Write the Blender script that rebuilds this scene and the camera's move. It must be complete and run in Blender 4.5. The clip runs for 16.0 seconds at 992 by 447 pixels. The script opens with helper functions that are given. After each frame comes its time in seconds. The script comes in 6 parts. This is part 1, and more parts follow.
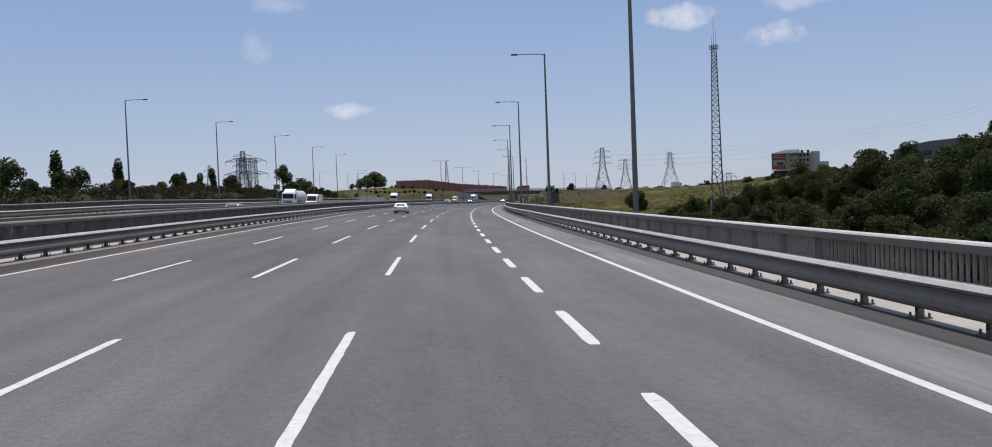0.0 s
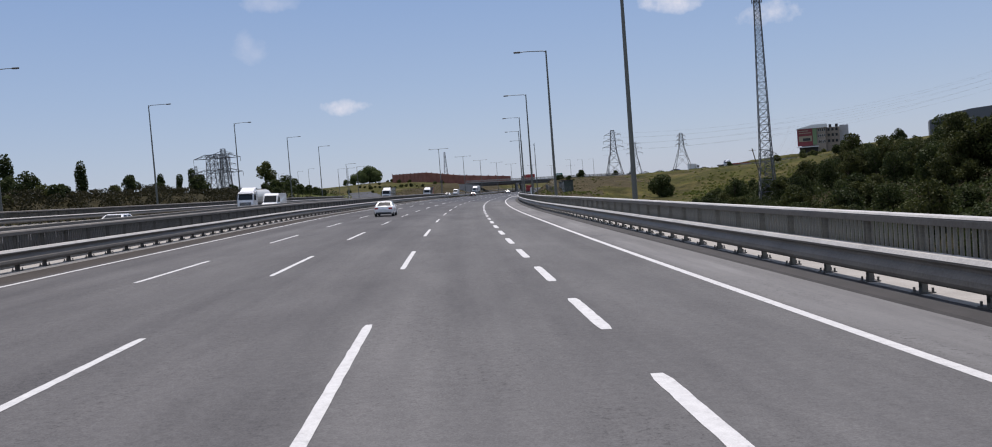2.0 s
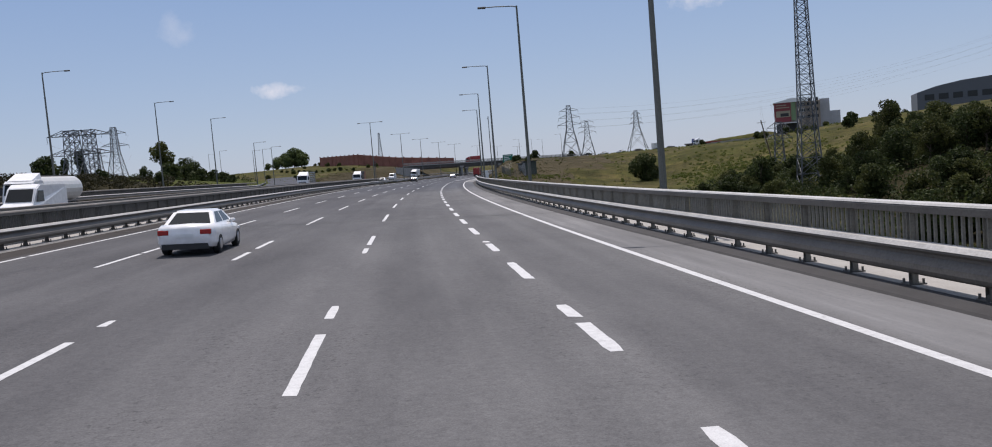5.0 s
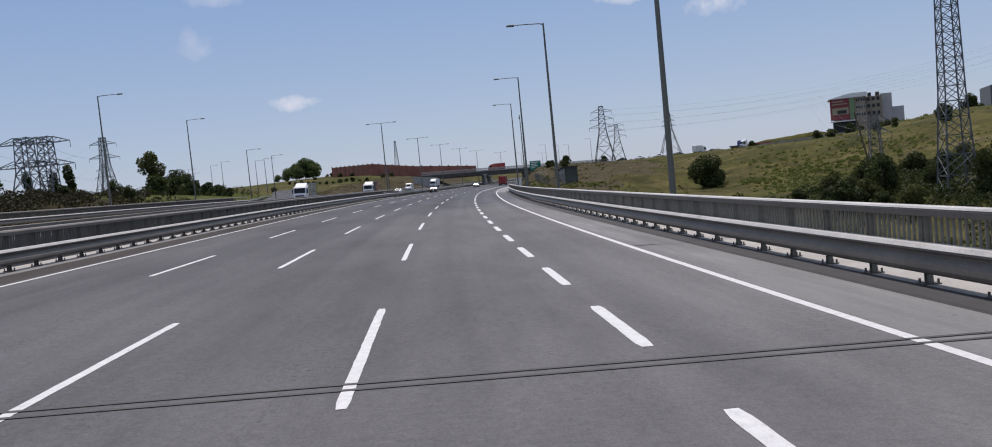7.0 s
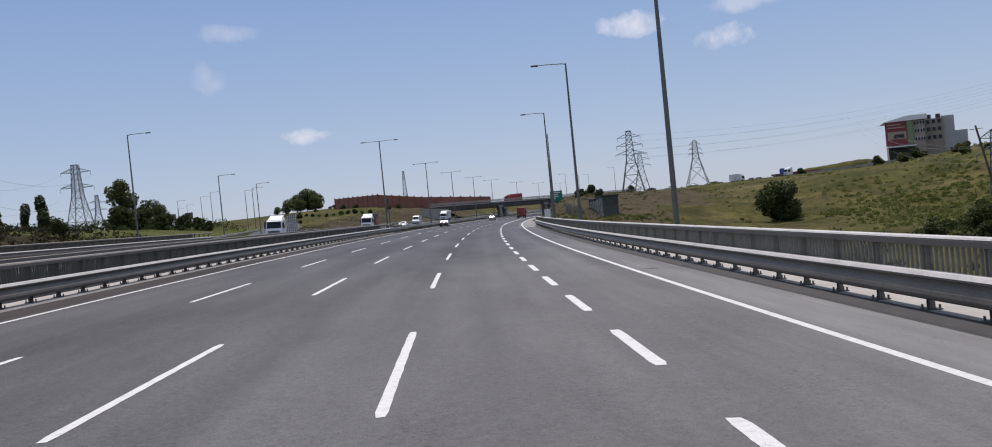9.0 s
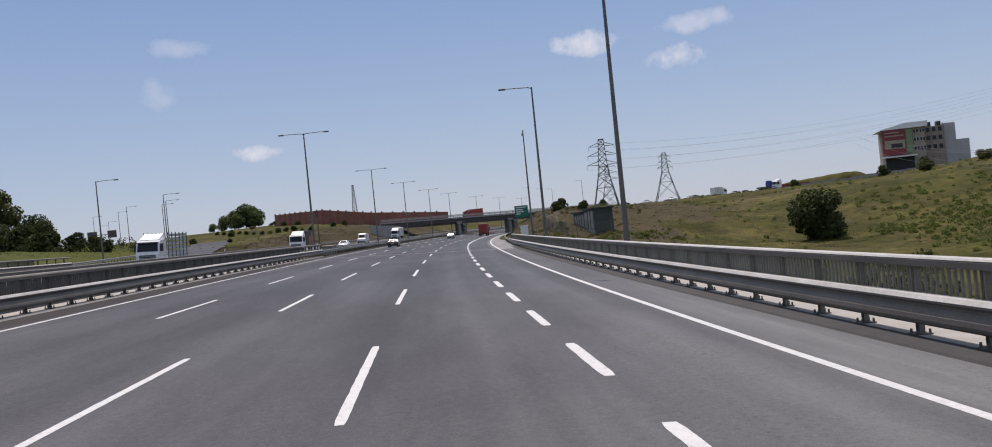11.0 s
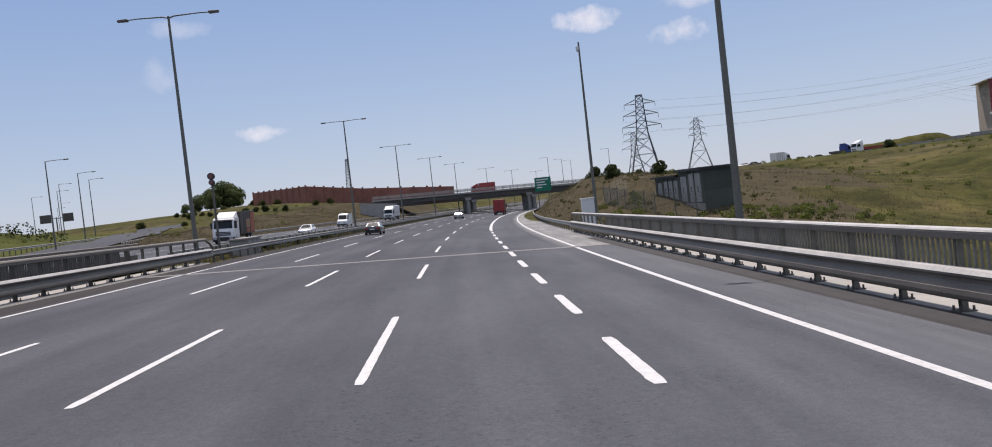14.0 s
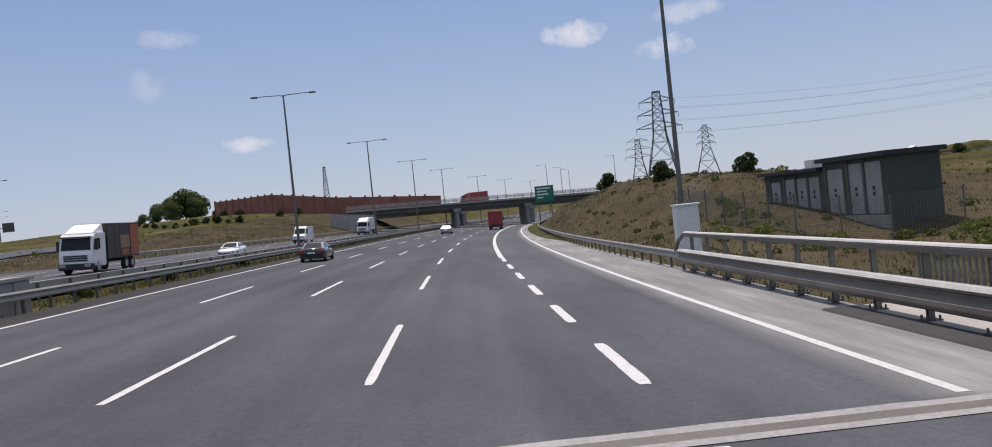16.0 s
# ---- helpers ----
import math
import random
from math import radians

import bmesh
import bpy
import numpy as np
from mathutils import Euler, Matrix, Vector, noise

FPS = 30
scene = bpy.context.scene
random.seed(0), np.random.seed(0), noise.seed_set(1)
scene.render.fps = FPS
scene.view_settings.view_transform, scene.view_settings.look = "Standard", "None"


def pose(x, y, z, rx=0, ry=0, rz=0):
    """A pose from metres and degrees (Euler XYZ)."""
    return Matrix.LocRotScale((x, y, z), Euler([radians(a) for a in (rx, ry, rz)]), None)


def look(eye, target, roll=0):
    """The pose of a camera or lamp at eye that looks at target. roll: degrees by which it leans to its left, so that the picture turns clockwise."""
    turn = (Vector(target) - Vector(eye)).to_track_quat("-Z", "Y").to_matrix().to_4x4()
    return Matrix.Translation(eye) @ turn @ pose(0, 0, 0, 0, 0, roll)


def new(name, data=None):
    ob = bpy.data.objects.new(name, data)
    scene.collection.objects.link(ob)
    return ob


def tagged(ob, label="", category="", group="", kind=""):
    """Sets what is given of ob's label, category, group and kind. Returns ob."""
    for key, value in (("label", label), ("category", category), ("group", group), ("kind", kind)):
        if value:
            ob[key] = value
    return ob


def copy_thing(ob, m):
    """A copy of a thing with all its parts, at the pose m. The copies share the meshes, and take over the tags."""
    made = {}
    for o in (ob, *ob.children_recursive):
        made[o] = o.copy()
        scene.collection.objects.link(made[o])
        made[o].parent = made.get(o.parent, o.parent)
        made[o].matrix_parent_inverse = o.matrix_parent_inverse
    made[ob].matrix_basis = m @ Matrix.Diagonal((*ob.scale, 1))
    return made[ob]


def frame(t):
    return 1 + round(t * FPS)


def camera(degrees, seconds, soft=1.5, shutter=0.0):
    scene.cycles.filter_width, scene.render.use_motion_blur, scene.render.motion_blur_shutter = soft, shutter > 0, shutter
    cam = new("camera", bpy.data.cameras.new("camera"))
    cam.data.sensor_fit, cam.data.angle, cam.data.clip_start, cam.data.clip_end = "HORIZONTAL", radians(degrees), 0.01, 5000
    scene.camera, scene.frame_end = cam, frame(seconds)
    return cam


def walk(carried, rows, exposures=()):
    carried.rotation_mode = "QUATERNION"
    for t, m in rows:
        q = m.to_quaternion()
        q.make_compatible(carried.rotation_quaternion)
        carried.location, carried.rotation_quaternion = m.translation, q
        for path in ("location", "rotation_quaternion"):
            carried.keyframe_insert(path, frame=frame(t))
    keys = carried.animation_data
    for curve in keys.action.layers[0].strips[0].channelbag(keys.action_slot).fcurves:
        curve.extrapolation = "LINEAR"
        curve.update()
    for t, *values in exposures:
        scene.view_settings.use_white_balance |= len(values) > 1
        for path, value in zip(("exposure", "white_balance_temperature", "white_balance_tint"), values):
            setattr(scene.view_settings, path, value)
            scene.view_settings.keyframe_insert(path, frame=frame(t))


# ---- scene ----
# ---- camera and its path ----
cam = camera(60.18, 16.0, soft=1.0, shutter=0.0)
ROWS = [
    (0.0, -0.489, -0.108, 2.374, -4.432, -2.000, 2.107),
    (0.5, -0.418, 9.137, 2.373, -4.653, -2.846, 3.169),
    (1.0, -0.372, 18.086, 2.380, -4.624, -2.339, 2.124),
    (1.5, -0.303, 26.721, 2.382, -4.185, -1.626, 3.064),
    (2.0, -0.133, 35.451, 2.385, -4.491, -2.612, 4.321),
    (2.5, 0.040, 44.518, 2.389, -4.679, -2.129, 4.782),
    (3.0, 0.210, 53.184, 2.381, -4.938, -1.321, 2.789),
    (3.5, 0.434, 62.130, 2.361, -5.909, -2.194, 3.123),
    (4.0, 0.695, 71.088, 2.350, -7.692, -3.520, 3.618),
    (6.5, 2.264, 114.702, 2.202, -8.446, -4.228, 5.718),
    (7.0, 2.696, 123.524, 2.164, -7.615, -3.366, 5.611),
    (7.5, 3.191, 132.261, 2.135, -8.518, -2.291, 5.929),
    (8.0, 3.691, 140.859, 2.080, -7.407, -3.487, 5.620),
    (8.5, 4.203, 149.517, 2.022, -6.592, -2.066, 5.580),
    (11.0, 7.751, 193.395, 1.759, -9.957, -0.262, 5.68),
    (11.5, 8.635, 201.916, 1.714, -9.114, -0.684, 6.061),
    (12.0, 9.501, 211.050, 1.651, -10.140, -1.962, 6.028),
    (12.5, 10.367, 219.741, 1.591, -9.923, -1.529, 6.798),
    (13.0, 11.339, 228.472, 1.513, -9.168, -1.593, 6.244),
    (13.5, 12.312, 236.995, 1.448, -9.133, -1.029, 6.148),
    (14.0, 13.341, 245.835, 1.379, -9.676, -1.722, 6.364),
    (14.5, 14.252, 254.240, 1.317, -9.656, -1.662, 6.778),
    (15.0, 15.306, 263.078, 1.266, -9.304, -2.093, 5.545),
    (15.5, 16.419, 271.861, 1.218, -10.042, -2.365, 5.507),
    (16.0, 17.525, 280.471, 1.149, -10.549, -0.945, 5.92),
]
walk(cam, [(t, pose(x, y, z, 90 + pitch, roll, yaw)) for t, x, y, z, yaw, pitch, roll in ROWS], exposures=[(0.0, -0.13, 6500, 16), (7.5, -0.15, 6500, 16), (8.5, -0.10, 6500, 16), (11.0, -0.11, 6760, 17), (11.5, 0.0, 6760, 17), (12.5, 0.01, 6780, 17.5), (15.0, 0.04, 6780, 17.5), (16.0, -0.07, 6780, 17.5)])

# ---- world and sun ----
SUN_AZ, SUN_EL = 6.5, 63.5      # degrees right of +y, degrees above the horizon
world = bpy.data.worlds.new("sky")
scene.world = world
world.use_nodes = True
wn = world.node_tree
wn.nodes.clear()


def wnode(kind, **sets):
    n = wn.nodes.new(kind)
    for k, v in sets.items():
        setattr(n, k, v)
    return n


def wmath(op, a, b=None, clamp=False):
    n = wn.nodes.new("ShaderNodeMath")
    n.operation, n.use_clamp = op, clamp
    for i, v in enumerate((a, b)):
        if v is None:
            continue
        if isinstance(v, (int, float)):
            n.inputs[i].default_value = v
        else:
            wn.links.new(v, n.inputs[i])
    return n.outputs[0]


def wdot(vec, d):
    n = wn.nodes.new("ShaderNodeVectorMath")
    n.operation = "DOT_PRODUCT"
    wn.links.new(vec, n.inputs[0])
    n.inputs[1].default_value = d
    return n.outputs["Value"]


sky = wnode("ShaderNodeTexSky", sky_type="NISHITA", sun_disc=False, sun_elevation=radians(SUN_EL), sun_rotation=radians(SUN_AZ), altitude=100, air_density=1.0, dust_density=0.35, ozone_density=3.0)
co = wnode("ShaderNodeTexCoord").outputs["Generated"]
puff = wnode("ShaderNodeTexNoise")
puff.inputs["Scale"].default_value, puff.inputs["Detail"].default_value, puff.inputs["Roughness"].default_value = 26, 5, 0.6
wn.links.new(co, puff.inputs["Vector"])
CLOUDS = [  # azimuth (degrees right of +y), elevation, half width, half height, density
    (-4.9, 5.8, 1.95, 0.66, 1.0), (22.6, 9.3, 2.4, 0.95, 0.8), (17.0, 11.0, 2.5, 1.0, 0.85), (24.5, 11.4, 3.0, 0.8, 0.45), (-9.3, 12.5, 2.2, 0.7, 0.3),
    (-11.0, 9.9, 1.3, 1.2, 0.25), (-40, 16, 6, 1.2, 0.5), (60, 14, 7, 1.5, 0.5)]
total = None
for az, el, wa, wb, dens in CLOUDS:
    a, e = radians(az), radians(el)
    right = (math.cos(a), -math.sin(a), 0)
    up = (-math.sin(a) * math.sin(e), -math.cos(a) * math.sin(e), math.cos(e))
    u = wmath("DIVIDE", wdot(co, right), math.sin(radians(wa)))
    v = wmath("DIVIDE", wdot(co, up), math.sin(radians(wb)))
    r2 = wmath("ADD", wmath("MULTIPLY", u, u), wmath("MULTIPLY", v, v))
    edge = wmath("ADD", wmath("SUBTRACT", 0.75, r2), wmath("MULTIPLY", wmath("SUBTRACT", puff.outputs["Fac"], 0.5), 3.2))
    m = wmath("MULTIPLY", wmath("MULTIPLY", edge, 1.1, True), dens, True)
    total = m if total is None else wmath("MAXIMUM", total, m)
mixc = wnode("ShaderNodeMix", data_type="RGBA")
wn.links.new(total, mixc.inputs["Factor"])
sepd = wnode("ShaderNodeSeparateXYZ")
wn.links.new(co, sepd.inputs[0])
haze = wnode("ShaderNodeValToRGB")
for el, (p, c) in zip([haze.color_ramp.elements[0], haze.color_ramp.elements[1], haze.color_ramp.elements.new(0.12), haze.color_ramp.elements.new(0.3)],
                      ((0.0, (0.500, 0.60, 0.745)), (1.0, (0.13, 0.245, 0.54)), (0.12, (0.380, 0.515, 0.725)), (0.3, (0.222, 0.380, 0.675)))):
    el.position, el.color = p, (*c, 1)
wn.links.new(sepd.outputs["Z"], haze.inputs[0])
hz = wnode("ShaderNodeVectorMath", operation="SCALE")
wn.links.new(haze.outputs[0], hz.inputs[0])
hz.inputs["Scale"].default_value = 1.06 / 0.075
air = wnode("ShaderNodeMix", data_type="RGBA")
air.inputs["Factor"].default_value = 0.72
wn.links.new(sky.outputs[0], air.inputs[6])
wn.links.new(hz.outputs[0], air.inputs[7])
wn.links.new(air.outputs[2], mixc.inputs[6])
mixc.inputs[7].default_value = (10.4, 10.9, 11.9, 1)
bg = wnode("ShaderNodeBackground")
bg.inputs["Strength"].default_value = 0.075
wn.links.new(mixc.outputs[2], bg.inputs["Color"])
wn.links.new(bg.outputs[0], wnode("ShaderNodeOutputWorld").inputs[0])

sun_data = bpy.data.lights.new("sun", "SUN")
sun_data.energy, sun_data.angle, sun_data.color = 5.0, radians(0.53), (1.0, 0.955, 0.9)
sun = new("sun", sun_data)
sa, se = radians(SUN_AZ), radians(SUN_EL)
sun.matrix_world = look((300 * math.sin(sa) * math.cos(se), 300 * math.cos(sa) * math.cos(se), 300 * math.sin(se)), (0, 0, 0))

# ---- the road's line: station s along it, offset o to the right, height h over it ----
KNOT_S = [0, 60, 120, 180, 240, 290, 320, 400, 440, 620, 900, 960]
KNOT_K = [0.477, 0.443, 0.402, 0.543, 0.458, 0.411, 0.660, 0.542, 1.0, 1.0, 0.5, 0.0]
STATION = np.arange(-800, 4200, 1.0)
KAPPA = np.interp(STATION, KNOT_S, KNOT_K) * 1e-3
KAPPA[STATION < -100] = 0
HEAD = np.cumsum((KAPPA + np.roll(KAPPA, 1)) / 2)
HEAD -= np.interp(0, STATION, HEAD)
MID = HEAD - KAPPA / 2
LINE_X = np.cumsum(np.sin(MID))
LINE_Y = np.cumsum(np.cos(MID))
LINE_X -= np.interp(0, STATION, LINE_X)
LINE_Y -= np.interp(0, STATION, LINE_Y)
SLOPE = np.tan(np.radians(np.interp(STATION, [-100, 0, 30, 60, 90, 120, 150, 180, 210, 240, 270, 300, 330, 370, 420, 700, 900], [0.1, 0.104, -0.002, -0.093, -0.197, -0.344, -0.303, -0.337, -0.420, -0.380, -0.419, -0.514, -0.586, -0.527, -0.443, -0.3, 0])))
LINE_Z = np.cumsum(SLOPE)
LINE_Z -= np.interp(0, STATION, LINE_Z)


def heading(s):
    return float(np.interp(s, STATION, HEAD))


def bank(s):
    return math.tan(radians(float(np.interp(s, [0, 30, 60, 90, 120, 150, 180, 210, 240, 270, 300, 340, 800, 1000], [1.403, 1.687, 1.947, 2.147, 2.648, 2.686, 2.743, 2.951, 2.963, 2.904, 2.816, 2.878, 3.289, 0.0]))))


def RP(s, o, h=0.0):
    """The place at station s, offset o, height h over the banked road plane."""
    t = heading(s)
    x, y, z = (float(np.interp(s, STATION, a)) for a in (LINE_X, LINE_Y, LINE_Z))
    return Vector((x + o * math.cos(t), y - o * math.sin(t), z - bank(s) * o + h))


def RM(s, o, h=0.0, turn=0.0):
    """An upright pose there, with y along the road."""
    return Matrix.Translation(RP(s, o, h)) @ Euler((0, 0, -heading(s) + radians(turn))).to_matrix().to_4x4()


def RT(s, o, h=0.0, turn=0.0):
    """A pose that lies in the banked road plane, for vehicles."""
    return RM(s, o, h) @ Euler((0, math.atan(bank(s)), 0)).to_matrix().to_4x4() @ Euler((0, 0, radians(turn))).to_matrix().to_4x4()


# ---- materials ----
def material(name, rough=0.6, metal=0.0):
    m = bpy.data.materials.new(name)
    m.use_nodes = True
    b = m.node_tree.nodes["Principled BSDF"]
    b.inputs["Roughness"].default_value, b.inputs["Metallic"].default_value = rough, metal
    return m, m.node_tree, b


def ramp(nt, fac, stops):
    r = nt.nodes.new("ShaderNodeValToRGB")
    while len(r.color_ramp.elements) < len(stops):
        r.color_ramp.elements.new(0.5)
    for el, (p, c) in zip(r.color_ramp.elements, stops):
        el.position, el.color = p, (*c, 1)
    nt.links.new(fac, r.inputs[0])
    return r.outputs[0]


def noise_tex(nt, vec, scale, detail=5, rough=0.6, stretch=None):
    n = nt.nodes.new("ShaderNodeTexNoise")
    n.inputs["Scale"].default_value, n.inputs["Detail"].default_value, n.inputs["Roughness"].default_value = scale, detail, rough
    if stretch:
        mp = nt.nodes.new("ShaderNodeMapping")
        mp.inputs["Scale"].default_value = stretch
        nt.links.new(vec, mp.inputs[0])
        vec = mp.outputs[0]
    nt.links.new(vec, n.inputs["Vector"])
    return n.outputs["Fac"]


def blend(nt, fac, a, b, mode="MIX"):
    m = nt.nodes.new("ShaderNodeMix")
    m.data_type, m.blend_type = "RGBA", mode
    for sock, v in ((m.inputs["Factor"], fac), (m.inputs[6], a), (m.inputs[7], b)):
        if isinstance(v, (int, float)):
            sock.default_value = v
        elif isinstance(v, tuple):
            sock.default_value = (*v, 1)
        else:
            nt.links.new(v, sock)
    return m.outputs[2]


def bump(nt, b, fac, strength=0.3, dist=0.01):
    n = nt.nodes.new("ShaderNodeBump")
    n.inputs["Strength"].default_value, n.inputs["Distance"].default_value = strength, dist
    nt.links.new(fac, n.inputs["Height"])
    nt.links.new(n.outputs[0], b.inputs["Normal"])


def coords(nt, which="Object"):
    return nt.nodes.new("ShaderNodeTexCoord").outputs[which]


def mottled(name, dark, light, scale=1.5, fine=25.0, rough=0.75, metal=0.0, bumps=0.2, dist=0.005, pieces=False, stretch=None):
    """A surface with broad stains and fine grain between two colours."""
    m, nt, b = material(name, rough, metal)
    v = coords(nt)
    broad = ramp(nt, noise_tex(nt, v, scale, 6, 0.65, stretch), [(0.3, dark), (0.7, light)])
    grain = noise_tex(nt, v, fine, 4, 0.7)
    col = blend(nt, 0.35, broad, ramp(nt, grain, [(0.3, tuple(c * 0.55 for c in dark)), (0.7, tuple(min(1, c * 1.25) for c in light))]))
    if pieces:
        rnd = nt.nodes.new("ShaderNodeObjectInfo").outputs["Random"]
        col = blend(nt, 0.5, col, ramp(nt, rnd, [(0.0, tuple(c * 0.75 for c in dark)), (1.0, light)]))
    nt.links.new(col, b.inputs["Base Color"])
    if bumps:
        bump(nt, b, grain, bumps, dist)
    return m


def plain(name, colour, rough=0.5, metal=0.0, coat=0.0):
    m, nt, b = material(name, rough, metal)
    v = coords(nt)
    n = noise_tex(nt, v, 3, 4, 0.6)
    nt.links.new(ramp(nt, n, [(0.25, tuple(c * 0.88 for c in colour)), (0.75, tuple(min(1, c * 1.08) for c in colour))]), b.inputs["Base Color"])
    b.inputs["Coat Weight"].default_value = coat
    return m


def asphalt_material():
    m, nt, b = material("asphalt", 0.95)
    b.inputs["Specular IOR Level"].default_value = 0.12
    uv = nt.nodes.new("ShaderNodeUVMap").outputs[0]
    v = coords(nt)
    sep = nt.nodes.new("ShaderNodeSeparateXYZ")
    nt.links.new(uv, sep.inputs[0])
    across = nt.nodes.new("ShaderNodeMapRange")
    across.inputs["From Min"].default_value, across.inputs["From Max"].default_value = -16, 9
    nt.links.new(sep.outputs["X"], across.inputs["Value"])
    streak = noise_tex(nt, uv, 0.9, 4, 0.6, (1.0, 0.018, 1.0))
    patch = noise_tex(nt, uv, 0.10, 5, 0.65, (1.0, 0.35, 1.0))
    grain = noise_tex(nt, v, 34, 4, 0.85)
    chips = noise_tex(nt, v, 8, 5, 0.8)
    # two wheel tracks a lane, polished lighter
    wave = nt.nodes.new("ShaderNodeMath")
    wave.operation = "SINE"
    mul = nt.nodes.new("ShaderNodeMath")
    mul.operation = "MULTIPLY_ADD"
    nt.links.new(sep.outputs["X"], mul.inputs[0])
    mul.inputs[1].default_value, mul.inputs[2].default_value = 2 * math.pi / 1.875, 1.2
    nt.links.new(mul.outputs[0], wave.inputs[0])
    track = nt.nodes.new("ShaderNodeMapRange")
    track.inputs["From Min"].default_value, track.inputs["From Max"].default_value = -1, 1
    nt.links.new(wave.outputs[0], track.inputs["Value"])
    base = ramp(nt, across.outputs[0], [(0.0, (0.068, 0.066, 0.066)), (0.12, (0.062, 0.061, 0.062)), (0.5, (0.070, 0.069, 0.070)), (0.62, (0.078, 0.077, 0.077)), (0.84, (0.084, 0.083, 0.083)), (0.875, (0.145, 0.142, 0.138)), (1.0, (0.175, 0.171, 0.165))])
    col = blend(nt, 0.14, base, ramp(nt, track.outputs[0], [(0.2, (0.075, 0.075, 0.077)), (0.8, (0.13, 0.129, 0.128))]))
    col = blend(nt, 0.24, col, ramp(nt, streak, [(0.3, (0.045, 0.045, 0.046)), (0.7, (0.115, 0.113, 0.111))]))
    col = blend(nt, 0.35, col, ramp(nt, patch, [(0.3, (0.046, 0.046, 0.048)), (0.7, (0.112, 0.110, 0.108))]))
    # Left lanes darker and bluer between stations 60 and 250.
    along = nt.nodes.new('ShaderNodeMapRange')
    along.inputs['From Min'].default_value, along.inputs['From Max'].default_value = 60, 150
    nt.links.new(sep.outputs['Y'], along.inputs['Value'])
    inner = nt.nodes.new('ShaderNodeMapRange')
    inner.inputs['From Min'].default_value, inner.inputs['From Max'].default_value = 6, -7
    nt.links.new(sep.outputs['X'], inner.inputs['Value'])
    mid_left = nt.nodes.new('ShaderNodeMath')
    mid_left.operation = 'MULTIPLY'
    fade_end = nt.nodes.new('ShaderNodeMapRange')
    fade_end.inputs['From Min'].default_value, fade_end.inputs['From Max'].default_value = 250, 190
    nt.links.new(sep.outputs['Y'], fade_end.inputs['Value'])
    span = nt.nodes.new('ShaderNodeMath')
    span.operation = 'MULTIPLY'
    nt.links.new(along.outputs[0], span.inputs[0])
    nt.links.new(fade_end.outputs[0], span.inputs[1])
    nt.links.new(span.outputs[0], mid_left.inputs[0])
    nt.links.new(inner.outputs[0], mid_left.inputs[1])
    col = blend(nt, mid_left.outputs[0], col, blend(nt, 1.0, col, (0.735, 0.76, 0.815), 'MULTIPLY'))
    col = blend(nt, inner.outputs[0], col, blend(nt, 1.0, col, (0.80, 0.79, 0.80), 'MULTIPLY'))
    col = blend(nt, 0.20, col, ramp(nt, grain, [(0.36, (0.012, 0.012, 0.013)), (0.64, (0.185, 0.183, 0.18))]))
    col = blend(nt, 0.13, col, ramp(nt, chips, [(0.38, (0.03, 0.03, 0.03)), (0.65, (0.15, 0.149, 0.146))]))
    # Whole carriageway darker and bluer past station 185.
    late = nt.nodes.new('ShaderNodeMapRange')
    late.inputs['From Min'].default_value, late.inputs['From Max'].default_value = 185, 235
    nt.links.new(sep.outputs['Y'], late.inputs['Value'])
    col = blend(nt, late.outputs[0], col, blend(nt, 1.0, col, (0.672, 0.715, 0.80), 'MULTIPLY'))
    # long bands of polished and patched surface
    bands = ramp(nt, noise_tex(nt, uv, 0.55, 3, 0.55, (1.0, 0.012, 1.0)), [(0.32, (0.86, 0.86, 0.87)), (0.5, (1, 1, 1)), (0.68, (1.14, 1.135, 1.13))])
    col = blend(nt, 1.0, col, bands, 'MULTIPLY')
    blots = ramp(nt, noise_tex(nt, uv, 0.16, 6, 0.7, (1.0, 0.25, 1.0)), [(0.34, (0.78, 0.78, 0.79)), (0.5, (1, 1, 1)), (0.66, (1.2, 1.2, 1.19))])
    col = blend(nt, 1.0, col, blots, 'MULTIPLY')
    # brown dirt gathered beside the median kerb
    verge = nt.nodes.new('ShaderNodeMapRange')
    verge.inputs['From Min'].default_value, verge.inputs['From Max'].default_value = -13.5, -14.4
    nt.links.new(sep.outputs['X'], verge.inputs['Value'])
    col = blend(nt, verge.outputs[0], col, blend(nt, 1.0, col, (0.54, 0.49, 0.44), 'MULTIPLY'))
    # dusty, bleached hard shoulder with pale streaks
    shoulder = nt.nodes.new('ShaderNodeMapRange')
    shoulder.inputs['From Min'].default_value, shoulder.inputs['From Max'].default_value = 5.5, 5.9
    nt.links.new(sep.outputs['X'], shoulder.inputs['Value'])
    dust = ramp(nt, noise_tex(nt, uv, 1.1, 6, 0.7, (1.0, 0.07, 1.0)), [(0.36, (0.085, 0.085, 0.086)), (0.55, (0.135, 0.135, 0.136)), (0.66, (0.20, 0.20, 0.20)), (0.76, (0.25, 0.25, 0.246))])
    dusty = nt.nodes.new('ShaderNodeMath')
    dusty.operation = 'MULTIPLY'
    nt.links.new(shoulder.outputs[0], dusty.inputs[0])
    faded = nt.nodes.new('ShaderNodeMapRange')
    faded.inputs['To Min'].default_value, faded.inputs['To Max'].default_value = 0.42, 0.22
    nt.links.new(late.outputs[0], faded.inputs['Value'])
    nt.links.new(faded.outputs[0], dusty.inputs[1])
    col = blend(nt, dusty.outputs[0], col, dust)
    tail = nt.nodes.new('ShaderNodeMath')
    tail.operation = 'MULTIPLY'
    nt.links.new(shoulder.outputs[0], tail.inputs[0])
    nt.links.new(late.outputs[0], tail.inputs[1])
